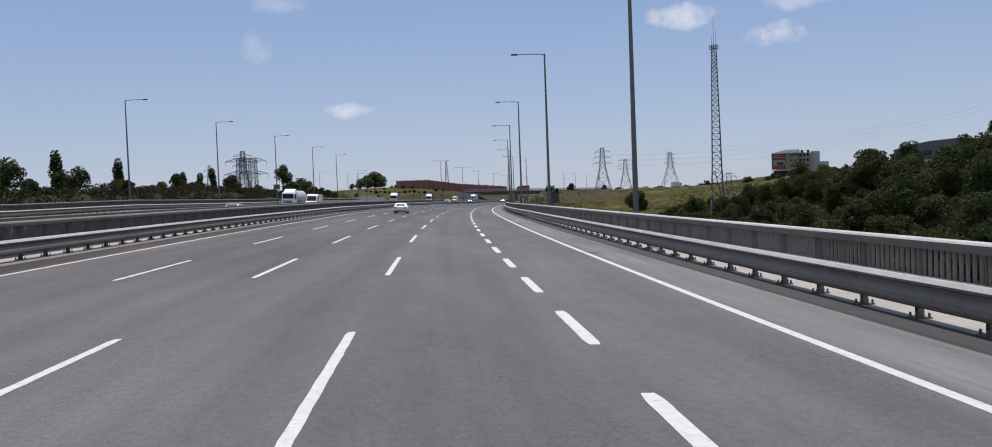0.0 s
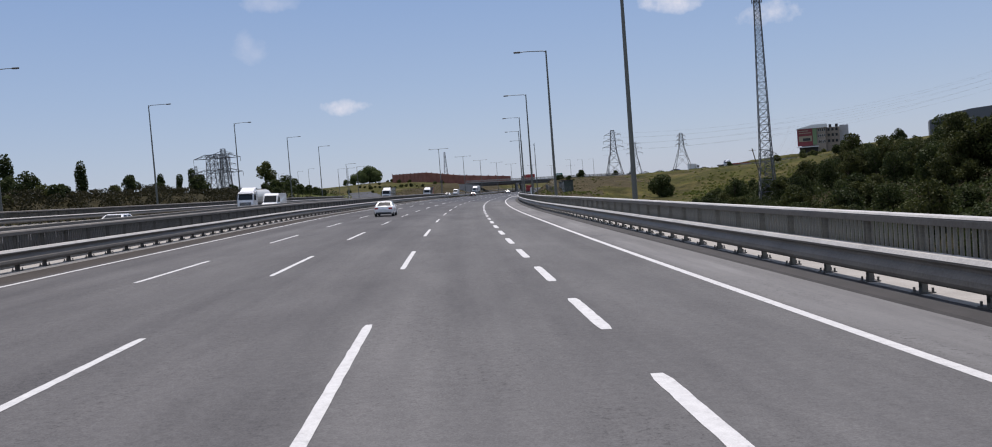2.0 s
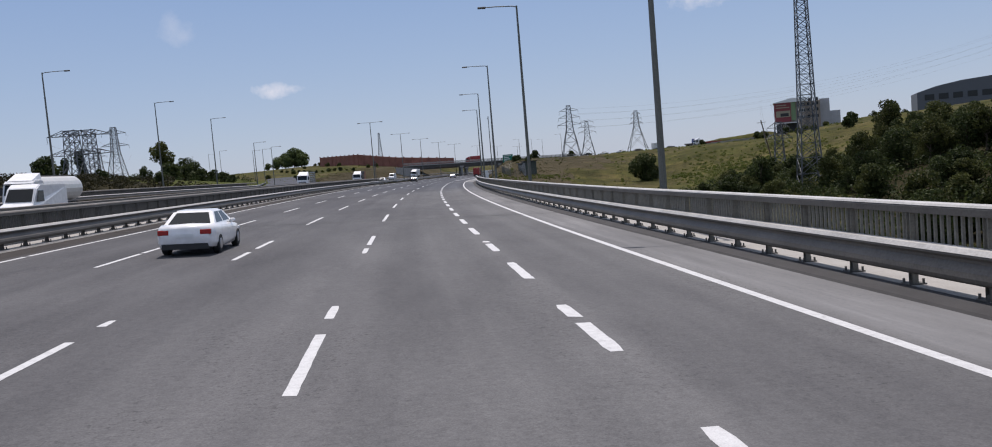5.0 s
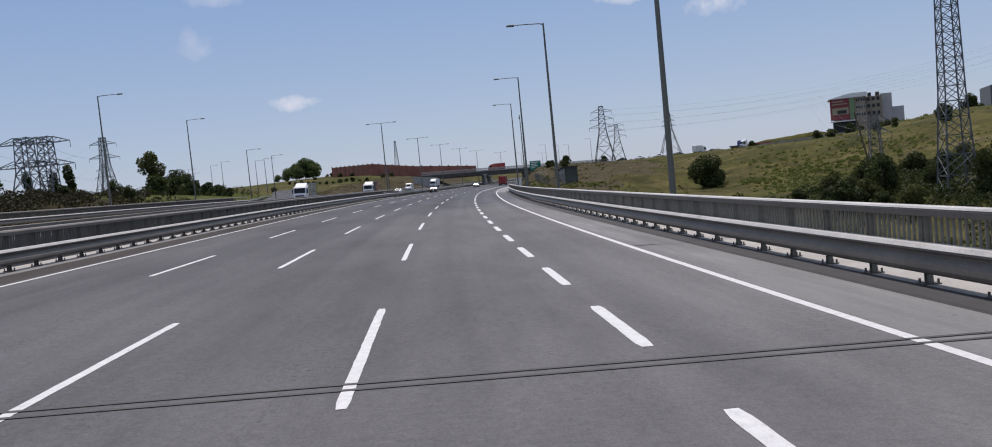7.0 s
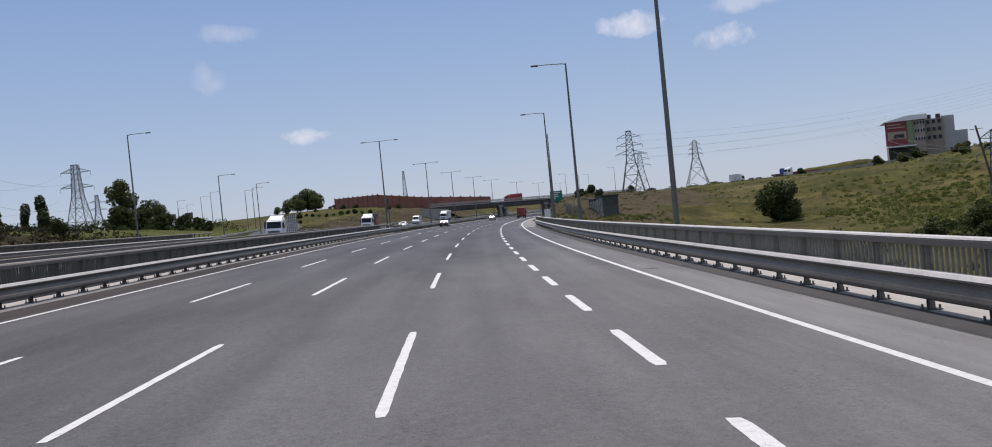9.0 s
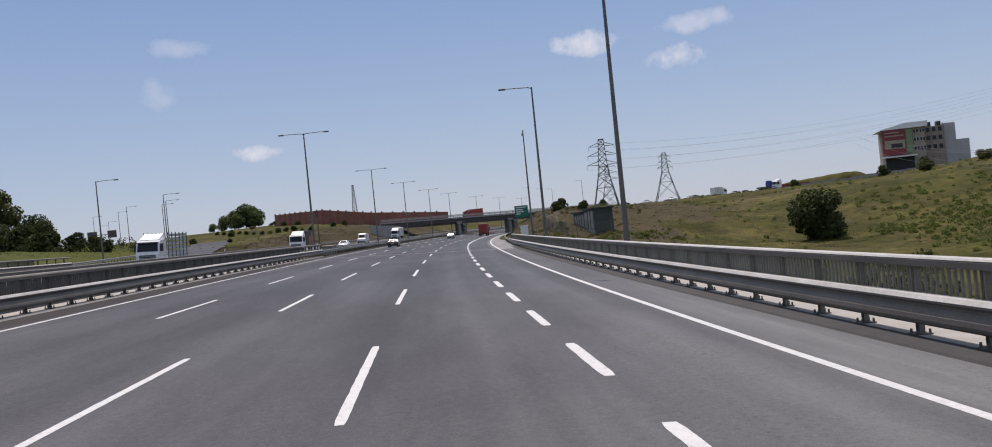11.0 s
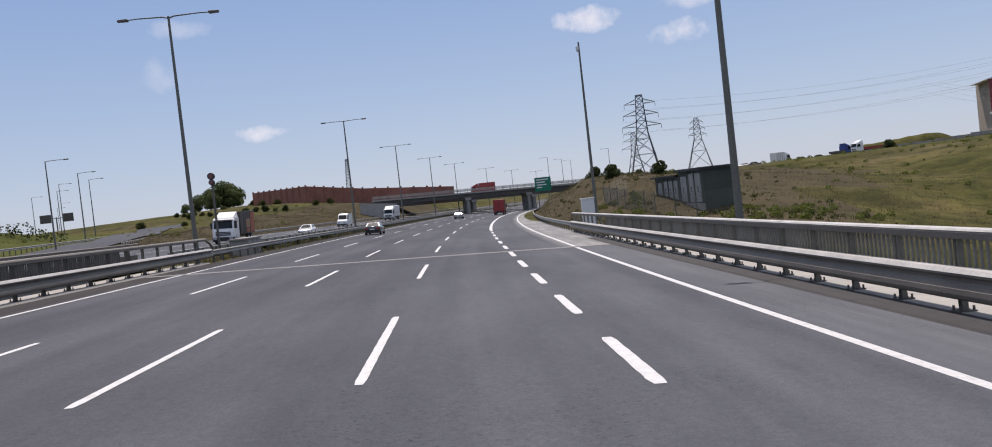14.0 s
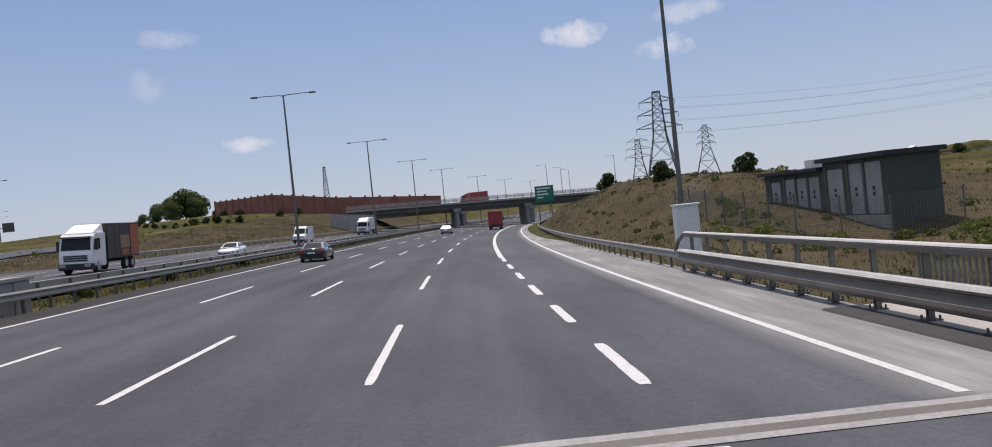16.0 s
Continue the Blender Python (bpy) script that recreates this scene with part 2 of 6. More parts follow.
    col = blend(nt, tail.outputs[0], col, blend(nt, 1.0, col, (0.84, 0.85, 0.87), 'MULTIPLY'))
    # pale concrete hard shoulder past the bridge's end joint
    beyond = nt.nodes.new('ShaderNodeMapRange')
    beyond.inputs['From Min'].default_value, beyond.inputs['From Max'].default_value = 290.6, 291.2
    nt.links.new(sep.outputs['Y'], beyond.inputs['Value'])
    margin = nt.nodes.new('ShaderNodeMapRange')
    margin.inputs['From Min'].default_value, margin.inputs['From Max'].default_value = 4.6, 5.6
    nt.links.new(sep.outputs['X'], margin.inputs['Value'])
    slab = nt.nodes.new('ShaderNodeMath')
    slab.operation = 'MULTIPLY'
    nt.links.new(beyond.outputs[0], slab.inputs[0])
    nt.links.new(margin.outputs[0], slab.inputs[1])
    col = blend(nt, slab.outputs[0], col, ramp(nt, noise_tex(nt, uv, 0.9, 6, 0.7, (1.0, 0.12, 1.0)), [(0.34, (0.105, 0.105, 0.104)), (0.52, (0.150, 0.150, 0.147)), (0.68, (0.215, 0.213, 0.208))]))
    # worn patches where the coarse stone shows, with dark pits
    worn = ramp(nt, noise_tex(nt, uv, 0.45, 5, 0.65, (1.0, 0.3, 1.0)), [(0.46, (0, 0, 0)), (0.62, (1, 1, 1))])
    pits = ramp(nt, noise_tex(nt, v, 13, 3, 0.75), [(0.34, (0.6, 0.6, 0.6)), (0.45, (1, 1, 1))])
    col = blend(nt, worn, col, blend(nt, 1.0, col, pits, 'MULTIPLY'))
    col = blend(nt, 1.0, col, (1.31, 1.325, 1.355), 'MULTIPLY')
    nt.links.new(col, b.inputs["Base Color"])
    bump(nt, b, grain, 0.45, 0.006)
    return m


def paint_material():
    m, nt, b = material("road_paint", 0.6)
    v = coords(nt)
    wear = noise_tex(nt, v, 7, 6, 0.75)
    fine = noise_tex(nt, v, 60, 3, 0.7)
    col = ramp(nt, wear, [(0.30, (0.15, 0.15, 0.152)), (0.42, (0.33, 0.333, 0.335)), (0.7, (0.455, 0.46, 0.46))])
    col = blend(nt, 0.2, col, ramp(nt, fine, [(0.3, (0.4, 0.4, 0.4)), (0.6, (0.9, 0.9, 0.9))]))
    nt.links.new(col, b.inputs["Base Color"])
    bump(nt, b, fine, 0.3, 0.004)
    return m


def ground_material():
    m, nt, b = material("hillside_grass", 1.0)
    b.inputs["Specular IOR Level"].default_value = 0.05
    v = coords(nt)
    broad = noise_tex(nt, v, 0.035, 6, 0.62)
    mid = noise_tex(nt, v, 0.22, 6, 0.68)
    fine = noise_tex(nt, v, 2.2, 5, 0.75)
    clump = noise_tex(nt, v, 0.7, 6, 0.7)
    weeds = noise_tex(nt, v, 0.5, 7, 0.72, (1, 1, 2.5))
    soil = noise_tex(nt, v, 0.05, 7, 0.66)
    col = ramp(nt, broad, [(0.40, (0.052, 0.070, 0.014)), (0.48, (0.100, 0.104, 0.024)), (0.56, (0.150, 0.128, 0.048)), (0.66, (0.150, 0.118, 0.070))])
    col = blend(nt, 0.45, col, ramp(nt, mid, [(0.36, (0.026, 0.046, 0.008)), (0.47, (0.074, 0.086, 0.017)), (0.58, (0.140, 0.122, 0.040)), (0.70, (0.160, 0.128, 0.074))]))
    col = blend(nt, ramp(nt, soil, [(0.55, (0, 0, 0)), (0.64, (0.75, 0.75, 0.75))]), col, ramp(nt, clump, [(0.35, (0.110, 0.086, 0.056)), (0.65, (0.185, 0.152, 0.108))]))
    col = blend(nt, ramp(nt, weeds, [(0.50, (0, 0, 0)), (0.60, (0.85, 0.85, 0.85))]), col, ramp(nt, fine, [(0.35, (0.012, 0.020, 0.005)), (0.65, (0.042, 0.050, 0.014))]))
    col = blend(nt, 0.32, col, ramp(nt, clump, [(0.38, (0.014, 0.024, 0.006)), (0.50, (0.060, 0.062, 0.020)), (0.60, (0.110, 0.092, 0.042)), (0.68, (0.160, 0.128, 0.072))]))
    col = blend(nt, 0.28, col, ramp(nt, fine, [(0.3, (0.014, 0.018, 0.006)), (0.7, (0.13, 0.112, 0.056))]))
    col = blend(nt, 1.0, col, ramp(nt, noise_tex(nt, v, 0.09, 6, 0.68, (1, 1, 3)), [(0.36, (0.42, 0.44, 0.40)), (0.50, (0.70, 0.68, 0.68)), (0.64, (1.0, 0.95, 0.90))]), 'MULTIPLY')
    nt.links.new(col, b.inputs["Base Color"])
    bump(nt, b, fine, 0.6, 0.15)
    return m


def leaf_material(name, dark, light):
    m, nt, b = material(name, 0.7)
    isl = nt.nodes.new("ShaderNodeNewGeometry").outputs["Random Per Island"]
    rnd = nt.nodes.new("ShaderNodeObjectInfo").outputs["Random"]
    col = ramp(nt, isl, [(0.0, dark), (1.0, light)])
    col = blend(nt, 0.3, col, ramp(nt, rnd, [(0.0, dark), (1.0, light)]))
    nt.links.new(col, b.inputs["Base Color"])
    b.inputs["Specular IOR Level"].default_value = 0.15
    thin = nt.nodes.new("ShaderNodeBsdfTranslucent")
    nt.links.new(col, thin.inputs["Color"])
    both = nt.nodes.new("ShaderNodeMixShader")
    both.inputs[0].default_value = 0.35
    nt.links.new(b.outputs[0], both.inputs[1])
    nt.links.new(thin.outputs[0], both.inputs[2])
    nt.links.new(both.outputs[0], nt.nodes["Material Output"].inputs["Surface"])
    return m


ASPHALT = asphalt_material()
PAINT = paint_material()
GRASS = ground_material()
CONCRETE = mottled("concrete", (0.225, 0.217, 0.203), (0.345, 0.338, 0.315), 0.8, 30, 0.85)
PALE_CONCRETE = mottled("pale_concrete", (0.225, 0.214, 0.195), (0.338, 0.323, 0.300), 0.9, 30, 0.85)
DARK_CONCRETE = mottled("stained_concrete", (0.070, 0.064, 0.058), (0.13, 0.120, 0.108), 0.9, 20, 0.9)
STEEL = mottled("galvanised_steel", (0.20, 0.192, 0.178), (0.34, 0.33, 0.305), 0.7, 18, 0.6, 0.0, 0.1, stretch=(1, 1, 0.3))
DULL_STEEL = mottled("weathered_steel", (0.068, 0.064, 0.056), (0.144, 0.134, 0.118), 0.9, 22, 0.7, 0.0, 0.15)
BEAM_STEEL = mottled("dark_galvanised_steel", (0.084, 0.074, 0.062), (0.165, 0.147, 0.124), 0.7, 18, 0.55, 0.0, 0.1)
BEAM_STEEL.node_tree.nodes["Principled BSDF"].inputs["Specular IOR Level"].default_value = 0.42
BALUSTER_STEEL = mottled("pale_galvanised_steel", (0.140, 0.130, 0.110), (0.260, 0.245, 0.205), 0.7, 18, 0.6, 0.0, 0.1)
# Brighter copy of the barrier steel, with the sun on its tops in the colour.
SUNLIT_STEEL = mottled("sunlit_galvanised_steel", (0.26, 0.255, 0.24), (0.46, 0.45, 0.43), 0.9, 18, 0.5, 0.0, 0.1)
JOINT_EDGE = mottled("worn_joint_mortar", (0.15, 0.148, 0.15), (0.30, 0.295, 0.295), 0.8, 12, 0.85)
POLE_STEEL = mottled("pole_steel", (0.102, 0.105, 0.092), (0.163, 0.167, 0.146), 0.5, 15, 0.6, 0.1, 0.05)
LATTICE = mottled("lattice_steel", (0.090, 0.096, 0.102), (0.160, 0.168, 0.176), 0.6, 12, 0.6, 0.3, 0)
BITUMEN = mottled("bitumen_strip", (0.014, 0.0135, 0.014), (0.034, 0.032, 0.032), 1.2, 30, 0.9)
JOINT = mottled("joint_rubber", (0.02, 0.02, 0.02), (0.045, 0.045, 0.045), 3, 40, 0.8)
DRY_BANK = mottled("dry_bank", (0.030, 0.028, 0.014), (0.080, 0.065, 0.040), 0.22, 2.5, 1.0, 0.0, 0.5, 0.08)
DRY_BANK.node_tree.nodes["Principled BSDF"].inputs["Specular IOR Level"].default_value = 0.05
SCRUB_GROUND = mottled("dark_scrub_ground", (0.014, 0.014, 0.007), (0.042, 0.036, 0.019), 0.22, 2.5, 1.0, 0.0, 0.5, 0.08)
LUSH_GRASS = mottled("green_grass", (0.032, 0.044, 0.010), (0.076, 0.080, 0.024), 0.12, 2.5, 1.0, 0.0, 0.5, 0.08)
for m in (SCRUB_GROUND, LUSH_GRASS):
    m.node_tree.nodes["Principled BSDF"].inputs["Specular IOR Level"].default_value = 0.05
LEAF_DARK = leaf_material("dark_leaves", (0.018, 0.028, 0.009), (0.058, 0.075, 0.024))
LEAF_OLIVE = leaf_material("olive_leaves", (0.033, 0.042, 0.012), (0.090, 0.099, 0.032))
LEAF_WOOD = leaf_material("yellowish_leaves", (0.024, 0.033, 0.009), (0.064, 0.070, 0.021))
LEAF_MID = leaf_material("mid_green_leaves", (0.050, 0.074, 0.024), (0.120, 0.150, 0.056))
LEAF_BROWN = leaf_material("brown_green_leaves", (0.012, 0.014, 0.006), (0.036, 0.033, 0.015))
LEAF_DRY = leaf_material("dry_stems", (0.070, 0.058, 0.034), (0.150, 0.124, 0.074))
LEAF_WEED = leaf_material("weed_leaves", (0.066, 0.090, 0.018), (0.150, 0.170, 0.040))
LEAF_GREEN = leaf_material("green_stems", (0.030, 0.042, 0.009), (0.079, 0.090, 0.021))
BARK = mottled("bark", (0.06, 0.045, 0.03), (0.16, 0.12, 0.085), 4, 30, 0.9, 0, 0.5, 0.02)
RUBBER = plain("tyre_rubber", (0.02, 0.02, 0.02), 0.85)
GLASS_DARK = plain("tinted_glass", (0.015, 0.018, 0.02), 0.12)
GLASS_DARK.node_tree.nodes["Principled BSDF"].inputs["Specular IOR Level"].default_value = 0.3
CHROME = plain("alloy", (0.45, 0.45, 0.46), 0.3, 0.9)
WHITE_PAINT = plain("white_car_paint", (0.80, 0.80, 0.80), 0.25, 0, 0.6)
BLACK_PAINT = plain("black_car_paint", (0.014, 0.014, 0.016), 0.2, 0, 0.8)
SILVER_PAINT = plain("silver_car_paint", (0.42, 0.43, 0.44), 0.3, 0.4, 0.5)
RED_PAINT = plain("red_paint", (0.27, 0.022, 0.02), 0.4, 0, 0.3)
BLUE_PAINT = plain("blue_paint", (0.03, 0.06, 0.25), 0.4, 0, 0.3)
RED_LENS = plain("red_lens", (0.35, 0.01, 0.01), 0.2, 0, 0.5)
DIM_LENS = plain("dim_red_lens", (0.16, 0.045, 0.045), 0.3, 0, 0.3)
BLACK_PLASTIC = plain("black_plastic", (0.025, 0.025, 0.026), 0.6)
GREY_PANEL = plain("grey_panel", (0.42, 0.43, 0.42), 0.55)
WHITE_PANEL = plain("white_panel", (0.72, 0.73, 0.72), 0.5)
SIGN_GREEN = plain("sign_green", (0.0, 0.16, 0.10), 0.45)
BRICK_RED = mottled("red_panel", (0.170, 0.064, 0.047), (0.306, 0.128, 0.093), 0.35, 6, 0.85)
SHED_GREEN = mottled("dark_green_sheet", (0.035, 0.045, 0.035), (0.07, 0.085, 0.07), 0.6, 12, 0.7)


# ---- mesh helpers ----
def part(name, bm, mat, parent=None, label=""):
    me = bpy.data.meshes.new(name)
    bm.normal_update()
    bm.to_mesh(me)
    bm.free()
    me.materials.append(mat)
    ob = new(name, me)
    if parent is not None:
        ob.parent = parent
    if label:
        ob["label"] = label
    return ob


def share(name, me, parent, m, label=""):
    """One more object on a mesh that stands already."""
    ob = new(name, me)
    ob.parent, ob.matrix_basis = parent, m
    if label:
        ob["label"] = label
    return ob


def thing(name, label, category, m=None, group="", kind=""):
    ob = new(name)
    if m is not None:
        ob.matrix_basis = m
    return tagged(ob, label, category, group, kind)


def box(bm, lo, hi, m=None):
    (x0, y0, z0), (x1, y1, z1) = lo, hi
    vs = [bm.verts.new(Vector(c) if m is None else m @ Vector(c)) for c in
          ((x0, y0, z0), (x1, y0, z0), (x1, y1, z0), (x0, y1, z0), (x0, y0, z1), (x1, y0, z1), (x1, y1, z1), (x0, y1, z1))]
    for f in ((3, 2, 1, 0), (4, 5, 6, 7), (0, 1, 5, 4), (1, 2, 6, 5), (2, 3, 7, 6), (3, 0, 4, 7)):
        bm.faces.new([vs[i] for i in f])
    return vs


def bar(bm, a, b, r0, r1=None, seg=4):
    """A tapered bar between two places."""
    a, b = Vector(a), Vector(b)
    r1 = r0 if r1 is None else r1
    q = (b - a).to_track_quat("Z", "Y")
    rings = []
    for c, r in ((a, r0), (b, r1)):
        rings.append([bm.verts.new(c + q @ Vector((r * math.cos(2 * math.pi * (i + 0.5) / seg), r * math.sin(2 * math.pi * (i + 0.5) / seg), 0))) for i in range(seg)])
    for i in range(seg):
        j = (i + 1) % seg
        bm.faces.new((rings[0][i], rings[0][j], rings[1][j], rings[1][i]))
    bm.faces.new(rings[0][::-1])
    bm.faces.new(rings[1])


def tube(bm, pts, radii, seg=8):
    """A pipe along several places."""
    rings = []
    for k, p in enumerate(pts):
        d = Vector(pts[min(k + 1, len(pts) - 1)]) - Vector(pts[max(k - 1, 0)])
        q = d.to_track_quat("Z", "Y")
        rings.append([bm.verts.new(Vector(p) + q @ Vector((radii[k] * math.cos(2 * math.pi * i / seg), radii[k] * math.sin(2 * math.pi * i / seg), 0))) for i in range(seg)])
    for a, b in zip(rings, rings[1:]):
        for i in range(seg):
            j = (i + 1) % seg
            bm.faces.new((a[i], a[j], b[j], b[i]))
    bm.faces.new(rings[0][::-1])
    bm.faces.new(rings[-1])


def sweep(bm, section, s0, s1, step=4.0, closed=True):
    """A section of (offset, height) points carried along the road, with uv = (offset, station)."""
    n = max(1, int(round((s1 - s0) / step)))
    uv = bm.loops.layers.uv.verify()
    rings, st = [], []
    for k in range(n + 1):
        s = s0 + (s1 - s0) * k / n
        sec = section(s) if callable(section) else section
        rings.append([(bm.verts.new(RP(s, o, h)), o) for o, h in sec])
        st.append(s)
    count = len(rings[0])
    for k in range(n):
        a, b = rings[k], rings[k + 1]
        for i in range(count if closed else count - 1):
            j = (i + 1) % count
            f = bm.faces.new((a[i][0], a[j][0], b[j][0], b[i][0]))
            for loop, c in zip(f.loops, ((a[i][1], st[k]), (a[j][1], st[k]), (b[j][1], st[k + 1]), (b[i][1], st[k + 1]))):
                loop[uv].uv = c
    if closed:
        bm.faces.new([v for v, _ in rings[0]][::-1])
        bm.faces.new([v for v, _ in rings[-1]])


def rect(o0, o1, h0, h1):
    """Counter-clockwise seen against the road's run, so that faces look outward."""
    return [(o0, h0), (o0, h1), (o1, h1), (o1, h0)]


# ---- ground ----
RIGHT = {  # station: offset and height of the land, right of the road
    -800: [(8, -6), (60, 0), (200, 12), (500, 16)], -60: [(8, -14), (30, -14), (60, -9), (90, 1), (130, 10), (180, 15), (300, 19)],
    200: [(8, -14), (30, -13), (62, -8), (95, 0), (130, 7), (180, 13), (300, 18)], 240: [(8, -13), (30, -12), (66, -5.6), (100, 2), (140, 8), (190, 13), (300, 17)],
    280: [(8, -9), (25, -8), (52, -6.5), (85, -3), (115, 3), (140, 8), (190, 12), (300, 15)], 300: [(8.9, -2.6), (14, -3), (25, -4), (52, -6), (80, -4), (110, 3), (140, 8), (200, 12)],
    325: [(9, -2.2), (13, -1.75), (19, -1.3), (23, -0.75), (27, -0.7), (52, -5), (90, 0), (130, 7), (200, 11)], 350: [(9, -2.4), (13, -1.2), (21, 2.3), (30, 1.6), (60, -1), (110, 5), (140, 8), (200, 12)],
    375: [(9, -2.5), (16, 2.6), (30, 2.5), (60, 1), (110, 4.2), (140, 8.5), (200, 11)], 405: [(9, -2.7), (12, 0.6), (20, 2.9), (40, 3), (75, 3.0), (110, 3.8), (125, 5.2), (140, 8.2), (200, 10)],
    480: [(9, -3.2), (14, -0.6), (22, 2.7), (40, 2.9), (100, 3.2), (115, 3.6), (132, 4.7), (200, 8)], 530: [(9, -3.5), (20, 2.2), (40, 2.8), (100, 3.6), (140, 4.6), (200, 8)],
    700: [(9, -4.5), (25, 0), (40, 3), (160, 5.5), (300, 8)], 1200: [(9, -6), (40, -2), (200, 4), (600, 6)], 2500: [(9, -8), (1500, -4)]}
LEFT = {
    -800: [(-47, -6), (-70, 1), (-200, 6), (-500, 9)], -60: [(-47, -13), (-60, -6), (-72, 3.4), (-80, 4.4), (-100, 5), (-160, 8), (-400, 11)],
    140: [(-47, -12), (-60, -4), (-72, 4.5), (-80, 5.4), (-100, 5.5), (-160, 8), (-400, 11)], 240: [(-47, -11), (-58, -2), (-66, 3.8), (-72, 6.0), (-80, 6.8), (-100, 7.2), (-160, 8), (-400, 11)], 284: [(-47, -6), (-54, 0), (-64, 4.2), (-72, 6.0), (-80, 6.6), (-100, 7), (-160, 8), (-400, 11)],
    305: [(-47, 1.0), (-52, 0.9), (-58, 2.6), (-66, 5.0), (-80, 6.0), (-100, 6.4), (-150, 7.5), (-400, 11)], 345: [(-42, 0.5), (-50, 0.9), (-58, 1.3), (-66, 2.8), (-75, 4.6), (-100, 5.6), (-150, 7)],
    400: [(-37, -0.3), (-44, 0.8), (-54, 2.4), (-60, 2.3), (-72, 2.4), (-85, 5.0), (-120, 5), (-200, 7)], 450: [(-37, -0.7), (-45, 2), (-56, 4.6), (-68, 5.0), (-78, 3.2), (-92, 3.2), (-120, 4.5), (-200, 6)],
    505: [(-36, -1.1), (-40, 2.6), (-50, 5.6), (-66, 6.8), (-90, 8.4), (-115, 7.4), (-140, 5), (-250, 6)], 560: [(-36, -1.4), (-42, 4), (-66, 7.8), (-110, 10), (-150, 10), (-250, 7)],
    640: [(-38, -2), (-50, 3), (-100, 11), (-140, 12), (-250, 8)], 760: [(-40, -2), (-110, 6), (-250, 6)], 1200: [(-45, -4), (-250, 2), (-600, 3)], 2500: [(-45, -6), (-1500, -4)]}


def side(table, s, o):
    keys = sorted(table)
    s = min(max(s, keys[0]), keys[-1])
    for a, b in zip(keys, keys[1:]):
        if a <= s <= b:
            break
    f = (s - a) / (b - a)
    zs = []
    for k in (a, b):
        pts = sorted(table[k])
        zs.append(float(np.interp(o, [p[0] for p in pts], [p[1] for p in pts])))
    return zs[0] * (1 - f) + zs[1] * f


ABUTMENT = 288.0


def slip_line(s):
    """Offset of the slip road's middle."""
    return float(np.interp(s, [296, 345, 400, 450, 470], [-40, -51, -66, -84, -93]))



def land(s, o):
    """The land's height at station s and offset o."""
    dip = 0.0026 * min(480, max(0, s - 100)) * min(1.0, max(0.0, (abs(o + 4) - 16) / 30))
    right, left = side(RIGHT, s, o) - dip, side(LEFT, s, o) - dip
    if o >= 9:
        z = right
    elif o <= -47:
        z = left
    else:
        z = None
    edge_l = float(np.interp(s, [300, 345, 400, 560], [-47, -42, -37, -36]))
    if s >= ABUTMENT:
        if z is None and o >= edge_l:
            return RP(min(s, 1000), o).z - 0.12 if s < 1000 else right * 0.5 + left * 0.5 - 0.2
        if z is None:
            z = left
    elif z is None:
        f = (o + 47) / 56
        z = side(LEFT, s, -47) * (1 - f) + side(RIGHT, s, 9) * f
    if 296 < s < 470 and o < -36:
        c = slip_line(s)
        f = min(1.0, max(0.0, (abs(o - c) - 8.5) / 6))
        if f < 1:
            return z * f + (side(LEFT, s, c) - dip - 0.12) * (1 - f)
    rough = noise.fractal(Vector((s * 0.03, o * 0.03, 0)), 1.0, 2.0, 4) * (0.9 if s < 400 else 0.45) + noise.noise(Vector((s * 0.2, o * 0.2, 5))) * 0.22
    calm = min(1.0, max(0.0, min(abs(o - 9), abs(o - edge_l)) / 12)) if s > 285 else 1.0
    return z + rough * calm


S_LINES = sorted(set([-800, -600, -400, -300, -200, -150, -110] + list(np.arange(-80, 280, 8.0)) + list(np.arange(280, 420, 3.0)) + [ABUTMENT - 0.05, ABUTMENT] + list(np.arange(420, 660, 6.0)) + list(np.arange(672, 1000, 24.0)) + [1040, 1100, 1200, 1350, 1500, 1800, 2200, 2700, 3300, 4100]))
O_LINES = sorted(set([-2400, -1700, -1200, -850, -600, -450, -350, -290, -240] + list(np.arange(-200, -48, 5.0)) + list(np.arange(-47, 9, 4.0)) + [9] + list(np.arange(10, 40, 2.0)) + list(np.arange(40, 205, 5.0)) + [225, 250, 280, 320, 370, 430, 520, 650, 850, 1100, 1400, 1650]))


def wooded(s, o):
    """3 inside the dense wood, 2 in its lower fringe, 1 in the low shrubs at its edge, 0 on open grass."""
    if o > float(np.interp(s, [60, 190, 232, 300], [150, 126, 108, 100])) or (abs(s - 239) < 9 and abs(o - 66) < 8):
        return 0
    if s < 40 + (o + 4) / 0.573:
        return 3
    if s < 98 + (o + 4) / 0.573:
        return 2
    return 1 if s < 128 + (o + 1) / 0.66 else 0


